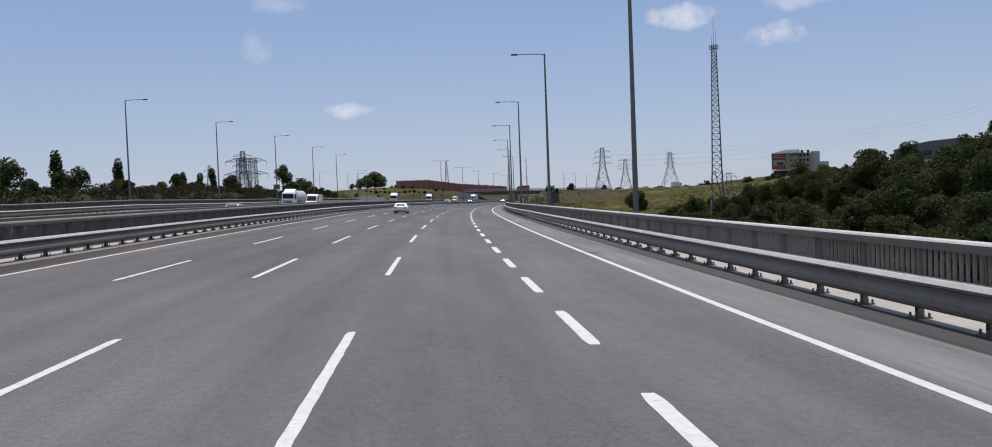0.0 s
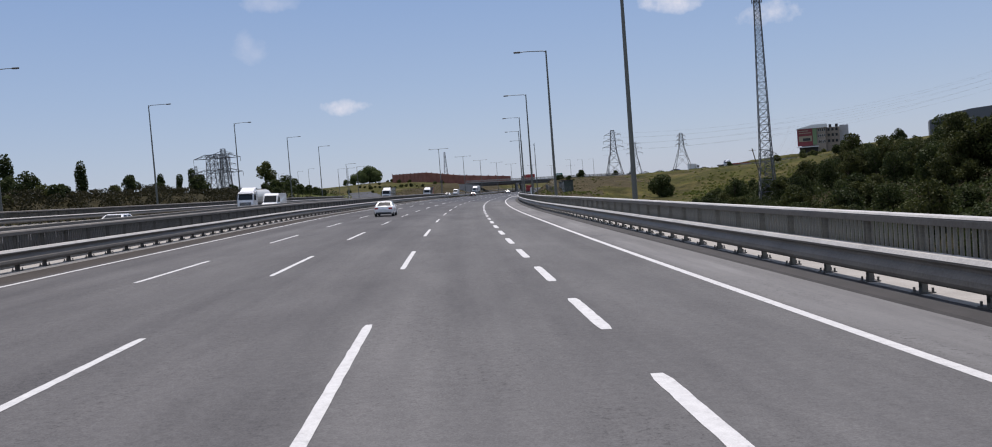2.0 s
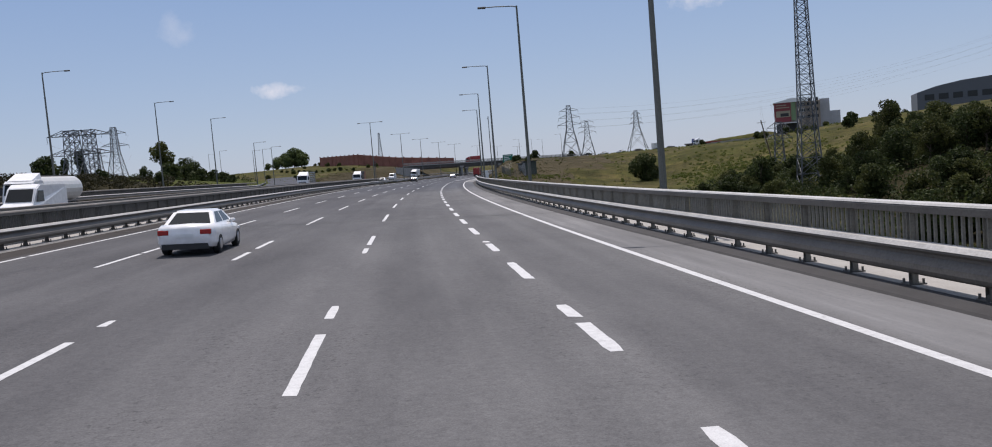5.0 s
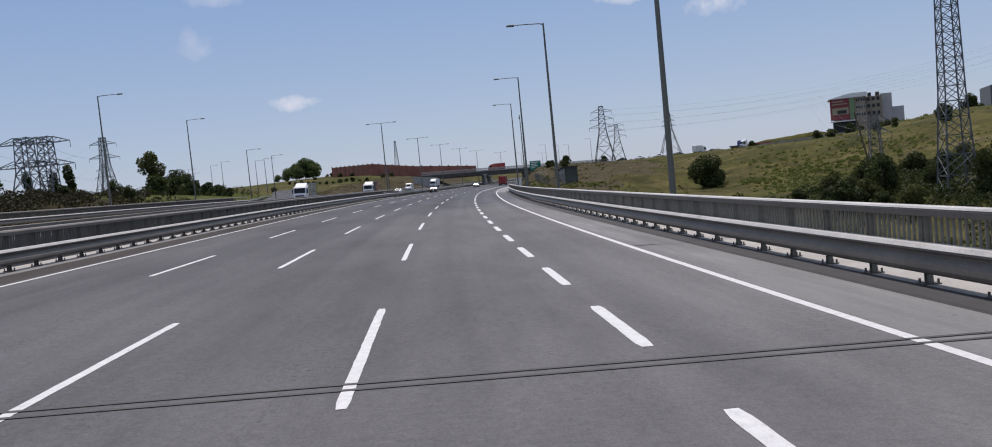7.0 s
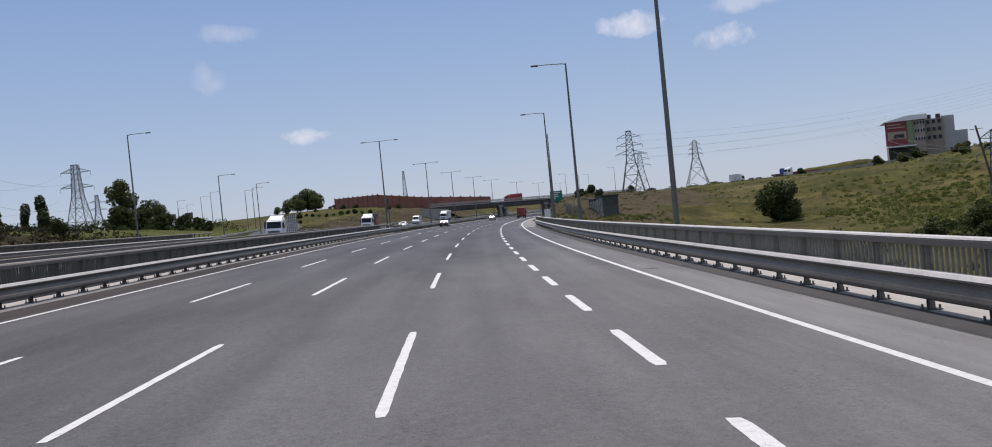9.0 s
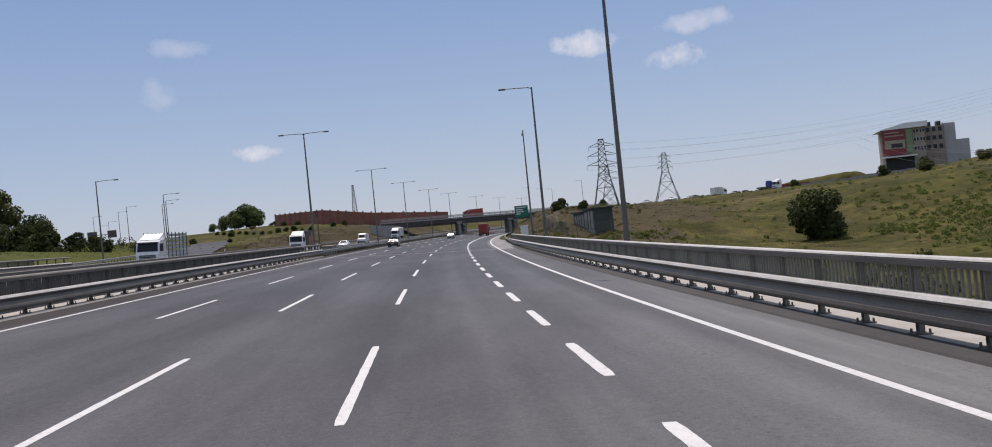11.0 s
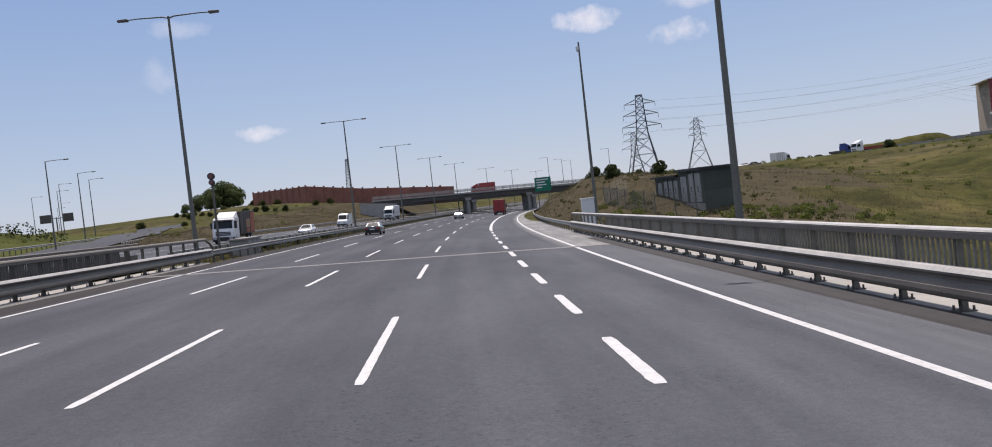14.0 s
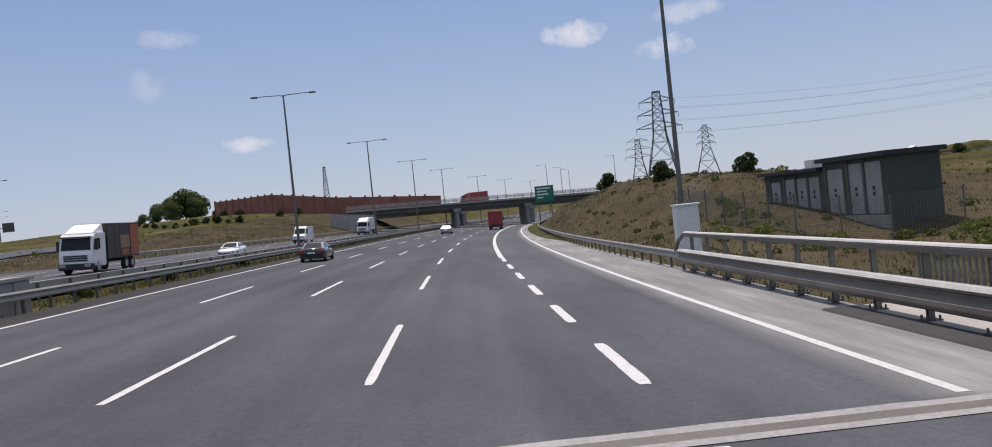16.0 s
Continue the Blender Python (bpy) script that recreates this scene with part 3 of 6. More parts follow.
def build_ground():
    bm = bmesh.new()
    grid = [[bm.verts.new((*RP(s, o).xy, land(s, o))) for o in O_LINES] for s in S_LINES]
    for a, b in zip(grid, grid[1:]):
        for i in range(len(O_LINES) - 1):
            f = bm.faces.new((a[i], a[i + 1], b[i + 1], b[i]))
            f.smooth = True
            s, o = S_LINES[grid.index(a)], O_LINES[i]
            edge = 3 * noise.noise(Vector((s * 0.11, o * 0.11, 2)))
            f.material_index = int(300 < s < 560 and (9 <= o < 30 + edge or -60 + edge < o < -36))
            if 300 < s < 490 and 9 <= o < float(np.interp(s, [325, 365], [31, 48])) + 2 * edge:
                f.material_index = 1
            # Darker ground wherever the wood stands, so gaps between trees look dark.
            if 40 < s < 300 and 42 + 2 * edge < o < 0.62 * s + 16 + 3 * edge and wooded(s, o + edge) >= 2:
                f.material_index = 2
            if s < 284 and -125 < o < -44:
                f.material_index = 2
            elif 284 <= s < 430 and o < slip_line(s) - 6 + edge:
                f.material_index = 3
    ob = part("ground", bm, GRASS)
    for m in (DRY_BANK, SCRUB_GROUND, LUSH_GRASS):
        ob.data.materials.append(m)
    tagged(ob, "dry grassy hillsides and a deep green valley", "ground", kind="structure")


build_ground()

# ---- carriageways ----
LINES = {"A": -9.66, "B": -5.81, "C": -1.975, "D": 1.95}
EDGE_R, EDGE_L = 5.38, -13.77
road = thing("road", "worn grey asphalt motorway with white lane lines", "road", kind="structure")
bm = bmesh.new()
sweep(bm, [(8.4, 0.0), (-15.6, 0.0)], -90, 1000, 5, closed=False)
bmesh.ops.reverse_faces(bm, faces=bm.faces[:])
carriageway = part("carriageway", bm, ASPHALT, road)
far_road = thing("road", "grey asphalt carriageway for oncoming traffic", "road", kind="structure")
OPP_L = lambda s: float(np.interp(s, [300, 360, 480], [-44.0, -38.0, -35.5]))
bm = bmesh.new()
sweep(bm, lambda s: [(-19.4, 0.0), (OPP_L(s), 0.0)], -90, 1000, 5, closed=False)
bmesh.ops.reverse_faces(bm, faces=bm.faces[:])
far_surface = part("carriageway", bm, ASPHALT, far_road)


def resurface(ob):
    """Shift a far carriageway's surface coordinates to the middle of the running lanes."""
    for loop in ob.data.uv_layers[0].data:
        loop.uv.x = max(-6.0, min(4.0, (loop.uv.x + 31) * 0.4))


def stripe(name, o, width, s0, s1, parent, step=4.0, h=0.005):
    bm = bmesh.new()
    sweep(bm, [(o + width / 2, h), (o - width / 2, h)], s0, s1, step, closed=False)
    bmesh.ops.reverse_faces(bm, faces=bm.faces[:])
    return part(name, bm, PAINT, parent)


def dash(o, width, s0, s1, parent, seed):
    """A single lane dash of thick paint with worn edges and rounded ends."""
    n = max(6, int((s1 - s0) / 0.3))
    bm = bmesh.new()
    row = []
    for k in range(n + 1):
        f = k / n
        w = width / 2 * (1 if 0.02 < f < 0.98 else 0.72)
        a, b = (noise.noise(Vector((s0 + f * (s1 - s0) * 2.3, i * 7.0, seed))) * 0.016 for i in (1, 2))
        s = s0 + f * (s1 - s0)
        row.append((bm.verts.new(RP(s, o - w + a, 0.006)), bm.verts.new(RP(s + (0.05 * a / 0.016), o + w + b, 0.006))))
    for p, q in zip(row, row[1:]):
        bm.faces.new((p[0], p[1], q[1], q[0]))
    return part("lane_dash", bm, PAINT, parent)


resurface(far_surface)
stripe("edge_line", EDGE_R, 0.20, -90, 289.9, road)
stripe("edge_line", EDGE_R + 0.05, 0.20, 291.15, 700, road)
stripe("edge_line", EDGE_L, 0.18, -90, 700, road)
stripe("solid_line", 1.75, 0.32, 333, 560, road)
PERIOD, DASH = 17.920, 7.56
for key, phase in (("A", 6.749), ("B", 6.956), ("C", 7.190)):
    for k in range(-5, 36):
        s = phase + k * PERIOD
        dash(LINES[key], 0.16, s + 0.1, s + DASH, road, k)
for k in range(-9, 47):
    s = -1.023 + k * 7.174
    dash(LINES["D"] - max(0, s - 290) * 0.004, 0.23, s - 0.32, s + 3.58, road, k + 50)
for o in (-23.5, -27.2, -31.0, -34.7):
    for k in range(-4, 30):
        stripe("lane_dash", o, 0.17, 3 + k * PERIOD, 3 + k * PERIOD + DASH, far_road, 3.6)
stripe("edge_line", -20.6, 0.18, -90, 700, far_road)

# expansion joints
joint_near = thing("expansion_joint", "narrow dark rubber expansion joint across the road", "road joint", kind="structure")
for ds in (0.0, 0.3):
    bm = bmesh.new()
    row = [(bm.verts.new(RP(133.18 + ds + 0.06 * (o + 8), o, 0.012)), bm.verts.new(RP(133.27 + ds + 0.06 * (o + 8), o, 0.012))) for o in np.linspace(-15.4, 7.8, 12)]
    for p, q in zip(row, row[1:]):
        bm.faces.new((p[0], q[0], q[1], p[1]))
    part("seal", bm, JOINT, joint_near)
JS = 289.08
joint_end = thing("expansion_joint", "pale concrete expansion joint with a black rubber gap", "road joint", kind="structure")
for a, b, mat, nm in ((JS, JS + 0.22, JOINT_EDGE, "concrete_strip"), (JS + 0.22, JS + 0.52, DARK_CONCRETE, "seal"), (JS + 0.52, JS + 0.76, JOINT_EDGE, "concrete_strip")):
    bm = bmesh.new()
    n, uvl = 40, None
    ring = []
    for k in range(n + 1):
        o = -15.4 + 23.3 * k / n
        j1, j2 = (noise.noise(Vector((o * 1.3, a, 0))) * 0.04, noise.noise(Vector((o * 1.3, b, 9))) * 0.04) if mat is JOINT_EDGE else (0, 0)
        ring.append((bm.verts.new(RP(a + 0.155 * (o + 1.6) + (j1 if nm != "seal" and a < JS + 0.1 else 0), o, 0.010)), bm.verts.new(RP(b + 0.155 * (o + 1.6) + (j2 if b > JS + 0.7 else 0), o, 0.010))))
    for p, q in zip(ring, ring[1:]):
        bm.faces.new((p[0], q[0], q[1], p[1]))
    part(nm, bm, mat, joint_end)

# bridge decks with kerbs and abutments
viaduct = thing("viaduct_deck", "concrete viaduct deck with pale kerbs along both edges", "bridge", kind="structure")
bm = bmesh.new()
sweep(bm, [(-16.9, -0.9), (-16.9, -0.03), (8.95, -0.03), (8.95, -0.9), (4, -2.2), (-12, -2.2)], -90, ABUTMENT - 0.1, 6)
part("slab", bm, CONCRETE, viaduct)
bm = bmesh.new()
sweep(bm, [(7.98, -0.02), (8.00, 0.07), (8.95, 0.08), (8.95, -0.02)], -90, 299.5, 4)
part("kerb", bm, PALE_CONCRETE, viaduct, "pale concrete kerb")
bm = bmesh.new()
sweep(bm, [(7.30, 0.0), (7.36, 0.040), (7.978, 0.066), (7.976, 0.0)], -90, 299.5, 4)
part("kerb_face", bm, BITUMEN, viaduct, "dark bitumen strip along the kerb")
bm = bmesh.new()
sweep(bm, [(-16.9, -0.02), (-16.9, 0.06), (-15.66, 0.06), (-15.62, -0.02)], -90, 298, 4)
part("kerb", bm, PALE_CONCRETE, viaduct, "pale concrete kerb")
far_viaduct = thing("viaduct_deck", "parallel concrete viaduct deck of the oncoming carriageway", "bridge", kind="structure")
bm = bmesh.new()
sweep(bm, [(-45.4, -0.9), (-45.4, -0.03), (-18.4, -0.03), (-18.4, -0.9), (-24, -2.2), (-40, -2.2)], -90, ABUTMENT - 0.1, 6)
part("slab", bm, CONCRETE, far_viaduct)
for o0, o1 in ((-19.5, -18.4), (-45.4, -44.2)):
    bm = bmesh.new()
    sweep(bm, rect(o0, o1, -0.02, 0.06), -90, 298, 5)
    part("kerb", bm, PALE_CONCRETE, far_viaduct, "pale concrete kerb")
for o0, o1, par in ((-16.9, 8.95, viaduct), (-45.4, -18.4, far_viaduct)):
    for s in (60, 110, 160, 210, 256):
        for f in (0.25, 0.75):
            o = o0 + (o1 - o0) * f
            bm = bmesh.new()
            top = RP(s, o, -2.1)
            bar(bm, (top.x, top.y, land(s, o) - 1), top, 1.2, 1.2, 12)
            part("pier", bm, CONCRETE, par)


# ---- barriers ----
LOW = 0.20     # the barriers stand on a low kerb


def bridge_barrier(side_o, toward, s0, s1, s_bal, label, singles=None, beam_end=None, bal=None, bright=True):
    """Posts with a folded beam on the traffic side, a handrail on top and balusters between. toward: +1 if traffic is to the right."""
    top = thing("bridge_barrier", label, "barrier")
    d = toward
    sec = [(side_o + d * o, h - LOW) for o, h in ((0.07, 0.52), (0.21, 0.50), (0.26, 0.54), (0.28, 0.60), (0.27, 0.69), (0.21, 0.76), (0.17, 0.82), (0.18, 0.87), (0.25, 0.92), (0.25, 0.96), (0.20, 1.02), (0.05, 1.035))]
    bm = bmesh.new()
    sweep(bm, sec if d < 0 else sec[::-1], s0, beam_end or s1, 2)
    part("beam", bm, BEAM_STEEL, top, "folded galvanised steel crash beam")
    bm = bmesh.new()
    hr = [(side_o + d * o, h - LOW) for o, h in ((-0.10, 1.53), (0.08, 1.53), (0.085, 1.64), (0.05, 1.69), (-0.06, 1.71), (-0.10, 1.68))]
    sweep(bm, hr if d < 0 else hr[::-1], s0, s1, 2)
    part("handrail", bm, BEAM_STEEL, top, "box-section steel handrail")
    # Added bright strips along the tops; their paler colour stands in for sunlight.
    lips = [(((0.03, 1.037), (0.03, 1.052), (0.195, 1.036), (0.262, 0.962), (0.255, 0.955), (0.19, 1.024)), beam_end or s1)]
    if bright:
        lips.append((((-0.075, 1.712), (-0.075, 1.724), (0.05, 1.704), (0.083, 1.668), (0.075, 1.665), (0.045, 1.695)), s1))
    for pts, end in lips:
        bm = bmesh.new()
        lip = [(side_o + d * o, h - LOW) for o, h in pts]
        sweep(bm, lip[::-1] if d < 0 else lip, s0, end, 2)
        part("sunlit_lip", bm, SUNLIT_STEEL, top, "bright galvanised strip along the top, with sunlight in its colour")
    posts = bmesh.new()
    box(posts, (-0.055, -0.06, 0.20), (0.055, -0.05, 1.54))
    box(posts, (-0.055, 0.05, 0.20), (0.055, 0.06, 1.54))
    box(posts, (-0.008, -0.05, 0.20), (0.008, 0.05, 1.54))
    first = part("post", posts, bal or DULL_STEEL, top)
    plate = bmesh.new()
    box(plate, (-0.16, -0.14, 0.262), (0.16, 0.14, 0.292))
    for a in (-0.12, 0.12):
        for b in (-0.10, 0.10):
            bar(plate, (a, b, 0.292), (a, b, 0.37), 0.022, 0.022, 6)
    pl = part("base_plate", plate, DULL_STEEL, first)
    k, s = 0, s0 + 0.6
    while s < s1:
        m = RM(s, side_o, -LOW)
        if k == 0:
            first.matrix_basis = m
        else:
            p = share("post", first.data, top, m)
            share("base_plate", pl.data, p, Matrix.Identity(4))
        s += 2.0
        k += 1
    # balusters
    me = bmesh.new()
    bar(me, (0, 0, 0.56), (0, 0, 1.54), 0.034, 0.034, 6)
    rest = bmesh.new()
    one = None
    s = s0 + 0.7
    while s < s_bal:
        if abs((s - s0 - 0.6) % 2.0) > 0.1:
            o = side_o - d * 0.06
            if singles and singles[0] <= s < singles[1]:
                if one is None:
                    one = part("baluster", me.copy(), bal or DULL_STEEL, top)
                    one.matrix_basis = RM(s, o, -LOW)
                else:
                    share("baluster", one.data, top, RM(s, o, -LOW))
            else:
                bar(rest, RP(s, o, 0.56 - LOW), RP(s, o, 1.54 - LOW), 0.034, 0.034, 5)
        s += 0.18
    me.free()
    bm2 = bmesh.new()
    sweep(bm2, rect(side_o - 0.02 - d * 0.05, side_o + 0.02 - d * 0.05, 0.52 - LOW, 0.56 - LOW), s0, s_bal, 4)
    part("bottom_rail", bm2, DULL_STEEL, top)
    b = part("baluster", rest, bal or DULL_STEEL, top)
    b["kind"] = "stuff"
    return top


# Balusters and posts here take a paler steel, as if catching the sun.
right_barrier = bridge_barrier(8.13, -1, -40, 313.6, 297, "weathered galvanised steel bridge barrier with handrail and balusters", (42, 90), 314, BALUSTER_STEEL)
left_barrier = bridge_barrier(-15.95, 1, -40, 298.6, 286, "weathered steel bridge barrier beside the fast lane", (70, 110), 299, bright=False)
far_in = bridge_barrier(-19.0, -1, -40, 296, 288, "dull steel barrier along the oncoming carriageway", bright=False)
far_out = bridge_barrier(-44.8, 1, -40, 296, 288, "dull steel barrier on the outer edge of the oncoming viaduct", bright=False)
for par, o, s in ((right_barrier, 8.13, 313.6), (left_barrier, -15.95, 298.6)):
    bm = bmesh.new()
    tube(bm, [RP(s, o - 0.02, 1.43), RP(s + 0.9, o - 0.02, 1.15), RP(s + 1.5, o - 0.02, 0.75)], [0.08, 0.08, 0.08], 6)
    part("handrail_end", bm, BEAM_STEEL, par)


def guard_rail(line, s0, s1, d, label, gap=2.0):
    """A folded beam on short posts beside the road. line: offset at a station."""
    top = thing("guard_rail", label, "guard rail")
    bm = bmesh.new()

    def sec(s):
        o = line(s)
        pts = [(o, 0.45), (o + d * 0.06, 0.43), (o + d * 0.10, 0.50), (o + d * 0.02, 0.58), (o + d * 0.02, 0.62), (o + d * 0.10, 0.70), (o + d * 0.06, 0.77), (o, 0.76)]
        return pts if d < 0 else pts[::-1]
    sweep(bm, sec, s0, s1, 3)
    part("beam", bm, STEEL, top)
    bm = bmesh.new()
    box(bm, (-0.05, -0.035, -0.25), (0.05, 0.035, 0.72))
    first = None
    s = s0 + 0.5
    while s < s1:
        m = RM(s, line(s) - d * 0.07, 0)
        if first is None:
            first = part("post", bm, DULL_STEEL, top)
            first.matrix_basis = m
        else:
            share("post", first.data, top, m)
        s += gap
    return top


guard_rail(lambda s: 8.15 + max(0, s - 330) * 0.004, 314, 520, -1, "galvanised steel guard rail along the hard shoulder")
guard_rail(lambda s: -15.9, 299.5, 620, 1, "galvanised steel guard rail along the median")
guard_rail(lambda s: -18.7, 300, 620, -1, "galvanised steel guard rail of the oncoming carriageway", 3.0)
guard_rail(lambda s: OPP_L(s) + (-0.4), 375, 620, 1, "galvanised steel guard rail below the grassy slope", 3.0)
guard_rail(lambda s: float(np.interp(s, [297, 345, 400, 450], [-45, -57.5, -73, -91])), 297, 450, 1, "galvanised steel guard rail along the slip road", 2.5)
guard_rail(lambda s: float(np.interp(s, [350, 400, 450], [-43, -59, -77])), 350, 450, -1, "galvanised steel guard rail on the inner side of the slip road", 2.5)


def slip_road():
    """The slip road that leaves the oncoming side and bends away."""
    bm = bmesh.new()
    uv = bm.loops.layers.uv.verify()
    rows = []
    for k in range(41):
        s = 296 + k * 4.2
        c = slip_line(s)
        row = []
        for w in (-6.0, -2, 2, 6.5):
            o = c + w
            row.append((bm.verts.new((*RP(s, o).xy, land(s, c) + 0.18)), (o, s)))
        rows.append(row)
    for a, b in zip(rows, rows[1:]):
        for i in range(3):
            f = bm.faces.new((a[i][0], a[i + 1][0], b[i + 1][0], b[i][0]))
            for loop, c in zip(f.loops, (a[i][1], a[i + 1][1], b[i + 1][1], b[i][1])):
                loop[uv].uv = c
    ob = part("road", bm, ASPHALT)
    resurface(ob)
    tagged(ob, "grey asphalt slip road bending away past a mound", "road", kind="structure")


slip_road()



# ---- lamp posts ----
def lamp_post(label, m, arms=((-3.1, 0),), height=15.85):
    """A tapered steel pole with a curved arm and a flat lamp head at each arm's end."""
    top = thing("street_lamp", label, "lamp post", m, "street lamps")
    bm = bmesh.new()
    tube(bm, [(0, 0, 0), (0, 0, 0.5), (0, 0, 6), (0, 0, height - 0.4), (0, 0, height)], [0.16, 0.15, 0.12, 0.075, 0.07], 10)
    part("pole", bm, POLE_STEEL, top)
    bm = bmesh.new()
    box(bm, (-0.25, -0.25, -0.35), (0.25, 0.25, 0.04))
    part("base", bm, POLE_STEEL, top)
    for reach, _ in arms:
        d = 1 if reach > 0 else -1
        bm = bmesh.new()
        tube(bm, [(0, 0, height - 0.12), (d * 0.35, 0, height - 0.02), (reach * 0.6, 0, height + 0.02), (reach * 0.86, 0, height)], [0.05, 0.045, 0.04, 0.035], 8)
        part("arm", bm, POLE_STEEL, top)
        bm = bmesh.new()
        vs = box(bm, (reach * 0.82, -0.16, height - 0.08), (reach * 1.03, 0.16, height + 0.07))
        for v in vs:
            if abs(v.co.x - reach * 1.03) < 0.01:
                v.co.y *= 0.6
        bmesh.ops.bevel(bm, geom=bm.edges[:], offset=0.025, segments=1, affect="EDGES")
        part("lamp_head", bm, DULL_STEEL, top)
    return top


base_lamp = lamp_post("tall grey steel street lamp fixed outside the bridge parapet", RM(41.8, 9.26, -0.05))
for s, o in ((2.5, 9.12), (81.1, 9.34), (120.3, 9.12), (159.1, 9.12), (198.2, 9.12), (236.7, 9.12), (275.7, 9.36)):
    copy_thing(base_lamp, RM(s, o, -0.05))
far_lamp = lamp_post("tall grey street lamp on the far side of the oncoming viaduct", Matrix.Translation((-40.0, 165.0, 1.9)), ((3.1, 0),))
for x, y, z in ((-44, 82, 1.2), (-42.5, 124, 1.5), (-34.7, 196.3, 1.3), (-32.3, 240.3, 1.2), (-30.3, 281.8, 1.0), (-27.0, 325.0, -2.9), (-27.5, 373.7, -2.5), (-34.6, 412.3, -1.6), (-42.2, 446.1, -0.6)):
    copy_thing(far_lamp, Matrix.Translation((x, y, z)) @ Euler((0, 0, -0.1)).to_matrix().to_4x4())
twin = lamp_post("twin-arm grey street lamp standing in the median", RM(299.5, -16.8, -0.1), ((-3.0, 0), (3.0, 0)), 15.3)
for s in (362.7, 412.5, 461, 502, 560, 610, 660):
    copy_thing(twin, RM(s, -16.75, -0.1))
for x, y in ((-62, 490), (-72, 520), (-86, 540), (-96, 600), (-110, 640)):
    copy_thing(far_lamp, Matrix.Translation((x, y, 2.0)) @ Euler((0, 0, radians(20))).to_matrix().to_4x4())
for x, y, z in ((88, 560, 3.0), (101, 590, 3), (112, 560, 4), (118, 640, 4)):
    copy_thing(base_lamp, Matrix.Translation((x, y, z - 4.5)))


# ---- lattice towers ----
def lattice(name, label, at, height, base, waist, waist_at, top_w, arms, thick=0.14, category="pylon", panels=9):
    """A four-legged braced steel tower. arms: (height, half length)."""
    t = thing(name, label, category, at, "pylons" if category == "pylon" else "")

    def half(z):
        return float(np.interp(z, [0, waist_at, height], [base, waist, top_w]))
    for sx in (-1, 1):
        for sy in (-1, 1):
            bm = bmesh.new()
            bar(bm, (sx * base, sy * base, -1.5), (sx * waist, sy * waist, waist_at), thick, thick * 0.8)
            bar(bm, (sx * waist, sy * waist, waist_at), (sx * top_w, sy * top_w, height), thick * 0.8, thick * 0.6)
            part("leg", bm, LATTICE, t)
    bm = bmesh.new()
    zs = [0.0]
    while zs[-1] < height:
        zs.append(min(height, zs[-1] + max(height / panels * 0.45, half(zs[-1]) * 1.5)))
    for a, b in zip(zs, zs[1:]):
        ha, hb = half(a), half(b)
        cor_a = [(-ha, -ha, a), (ha, -ha, a), (ha, ha, a), (-ha, ha, a)]
        cor_b = [(-hb, -hb, b), (hb, -hb, b), (hb, hb, b), (-hb, hb, b)]
        for i in range(4):
            j = (i + 1) % 4
            bar(bm, cor_a[i], cor_b[j], thick * 0.45)
            bar(bm, cor_a[j], cor_b[i], thick * 0.45)
            bar(bm, cor_b[i], cor_b[j], thick * 0.45)
    part("bracing", bm, LATTICE, t)
    for z, reach in arms:
        bm = bmesh.new()
        w = half(z)
        for sx in (-1, 1):
            tip = (sx * reach, 0, z + 0.1)
            for sy in (-1, 1):
                bar(bm, (sx * w, sy * w, z), tip, thick * 0.5)
                bar(bm, (sx * w, sy * w, z + 1.3), tip, thick * 0.5)
            n = 4
            for k in range(1, n):
                f = k / n
                x = sx * (w + (reach - w) * f)
                bar(bm, (x, -w * (1 - f), z), (x, w * (1 - f), z + 1.3 * (1 - f)), thick * 0.35)
        part("crossarm", bm, LATTICE, t)
        for sx in (-1, 1):
            bm = bmesh.new()
            tube(bm, [(sx * reach, 0, z), (sx * reach, 0, z - 1.2)], [0.06, 0.06], 6)
            part("insulator", bm, DULL_STEEL, t)
    return t


def at(x, y, z, turn=0):
    return pose(x, y, z, 0, 0, turn)


lattice("pylon", "grey steel lattice pylon on the embankment", at(98.4, 482.6, 2.2, -18), 24, 4.6, 1.6, 13, 0.9, ((15.0, 5.6), (18.3, 5.0), (21.5, 4.4)), 0.17)
lattice("pylon", "grey steel lattice pylon behind a low hill", at(143.8, 621.7, 1.8, -18), 22.3, 4.6, 1.6, 13, 0.9, ((15.0, 5.6), (18.3, 5.0), (21.5, 4.4)), 0.17)
lattice("pylon", "distant grey steel lattice pylon on the plateau", at(182.8, 640.3, 3.9, -25), 25.3, 6.2, 1.8, 15, 1.0, ((17.0, 4.2), (20.0, 3.6), (23, 3.0)), 0.19)
lattice("pylon", "squat dark lattice pylon with wide crossarms", at(-64, 298, 3.0, -12), 14.6, 3.0, 1.4, 8, 1.2, ((9.0, 6.5), (13.4, 5.8)), 0.17)
lattice("pylon", "squat dark lattice pylon with wide crossarms", at(-60.5, 299, 3.0, -12), 14.6, 1.4, 1.2, 8, 1.0, ((9.0, 5.5), (13.4, 5.0)), 0.15)
lattice("pylon", "tall grey lattice pylon behind the trees", at(-96, 452, 4.0, -5), 25, 4.2, 1.4, 15, 0.9, ((17.5, 5.5), (22.5, 4.8)), 0.18)
lattice("pylon", "tall grey lattice pylon far off", at(-190, 760, 6.0, 10), 30, 5, 1.6, 18, 0.9, ((20, 6), (25, 5)), 0.22)
lattice("pylon", "small lattice pylon at the foot of the hill", at(101, 284, -8.5, -20), 15.0, 1.5, 1.0, 9, 0.7, ((11.0, 3.2), (13.6, 2.6)), 0.12)
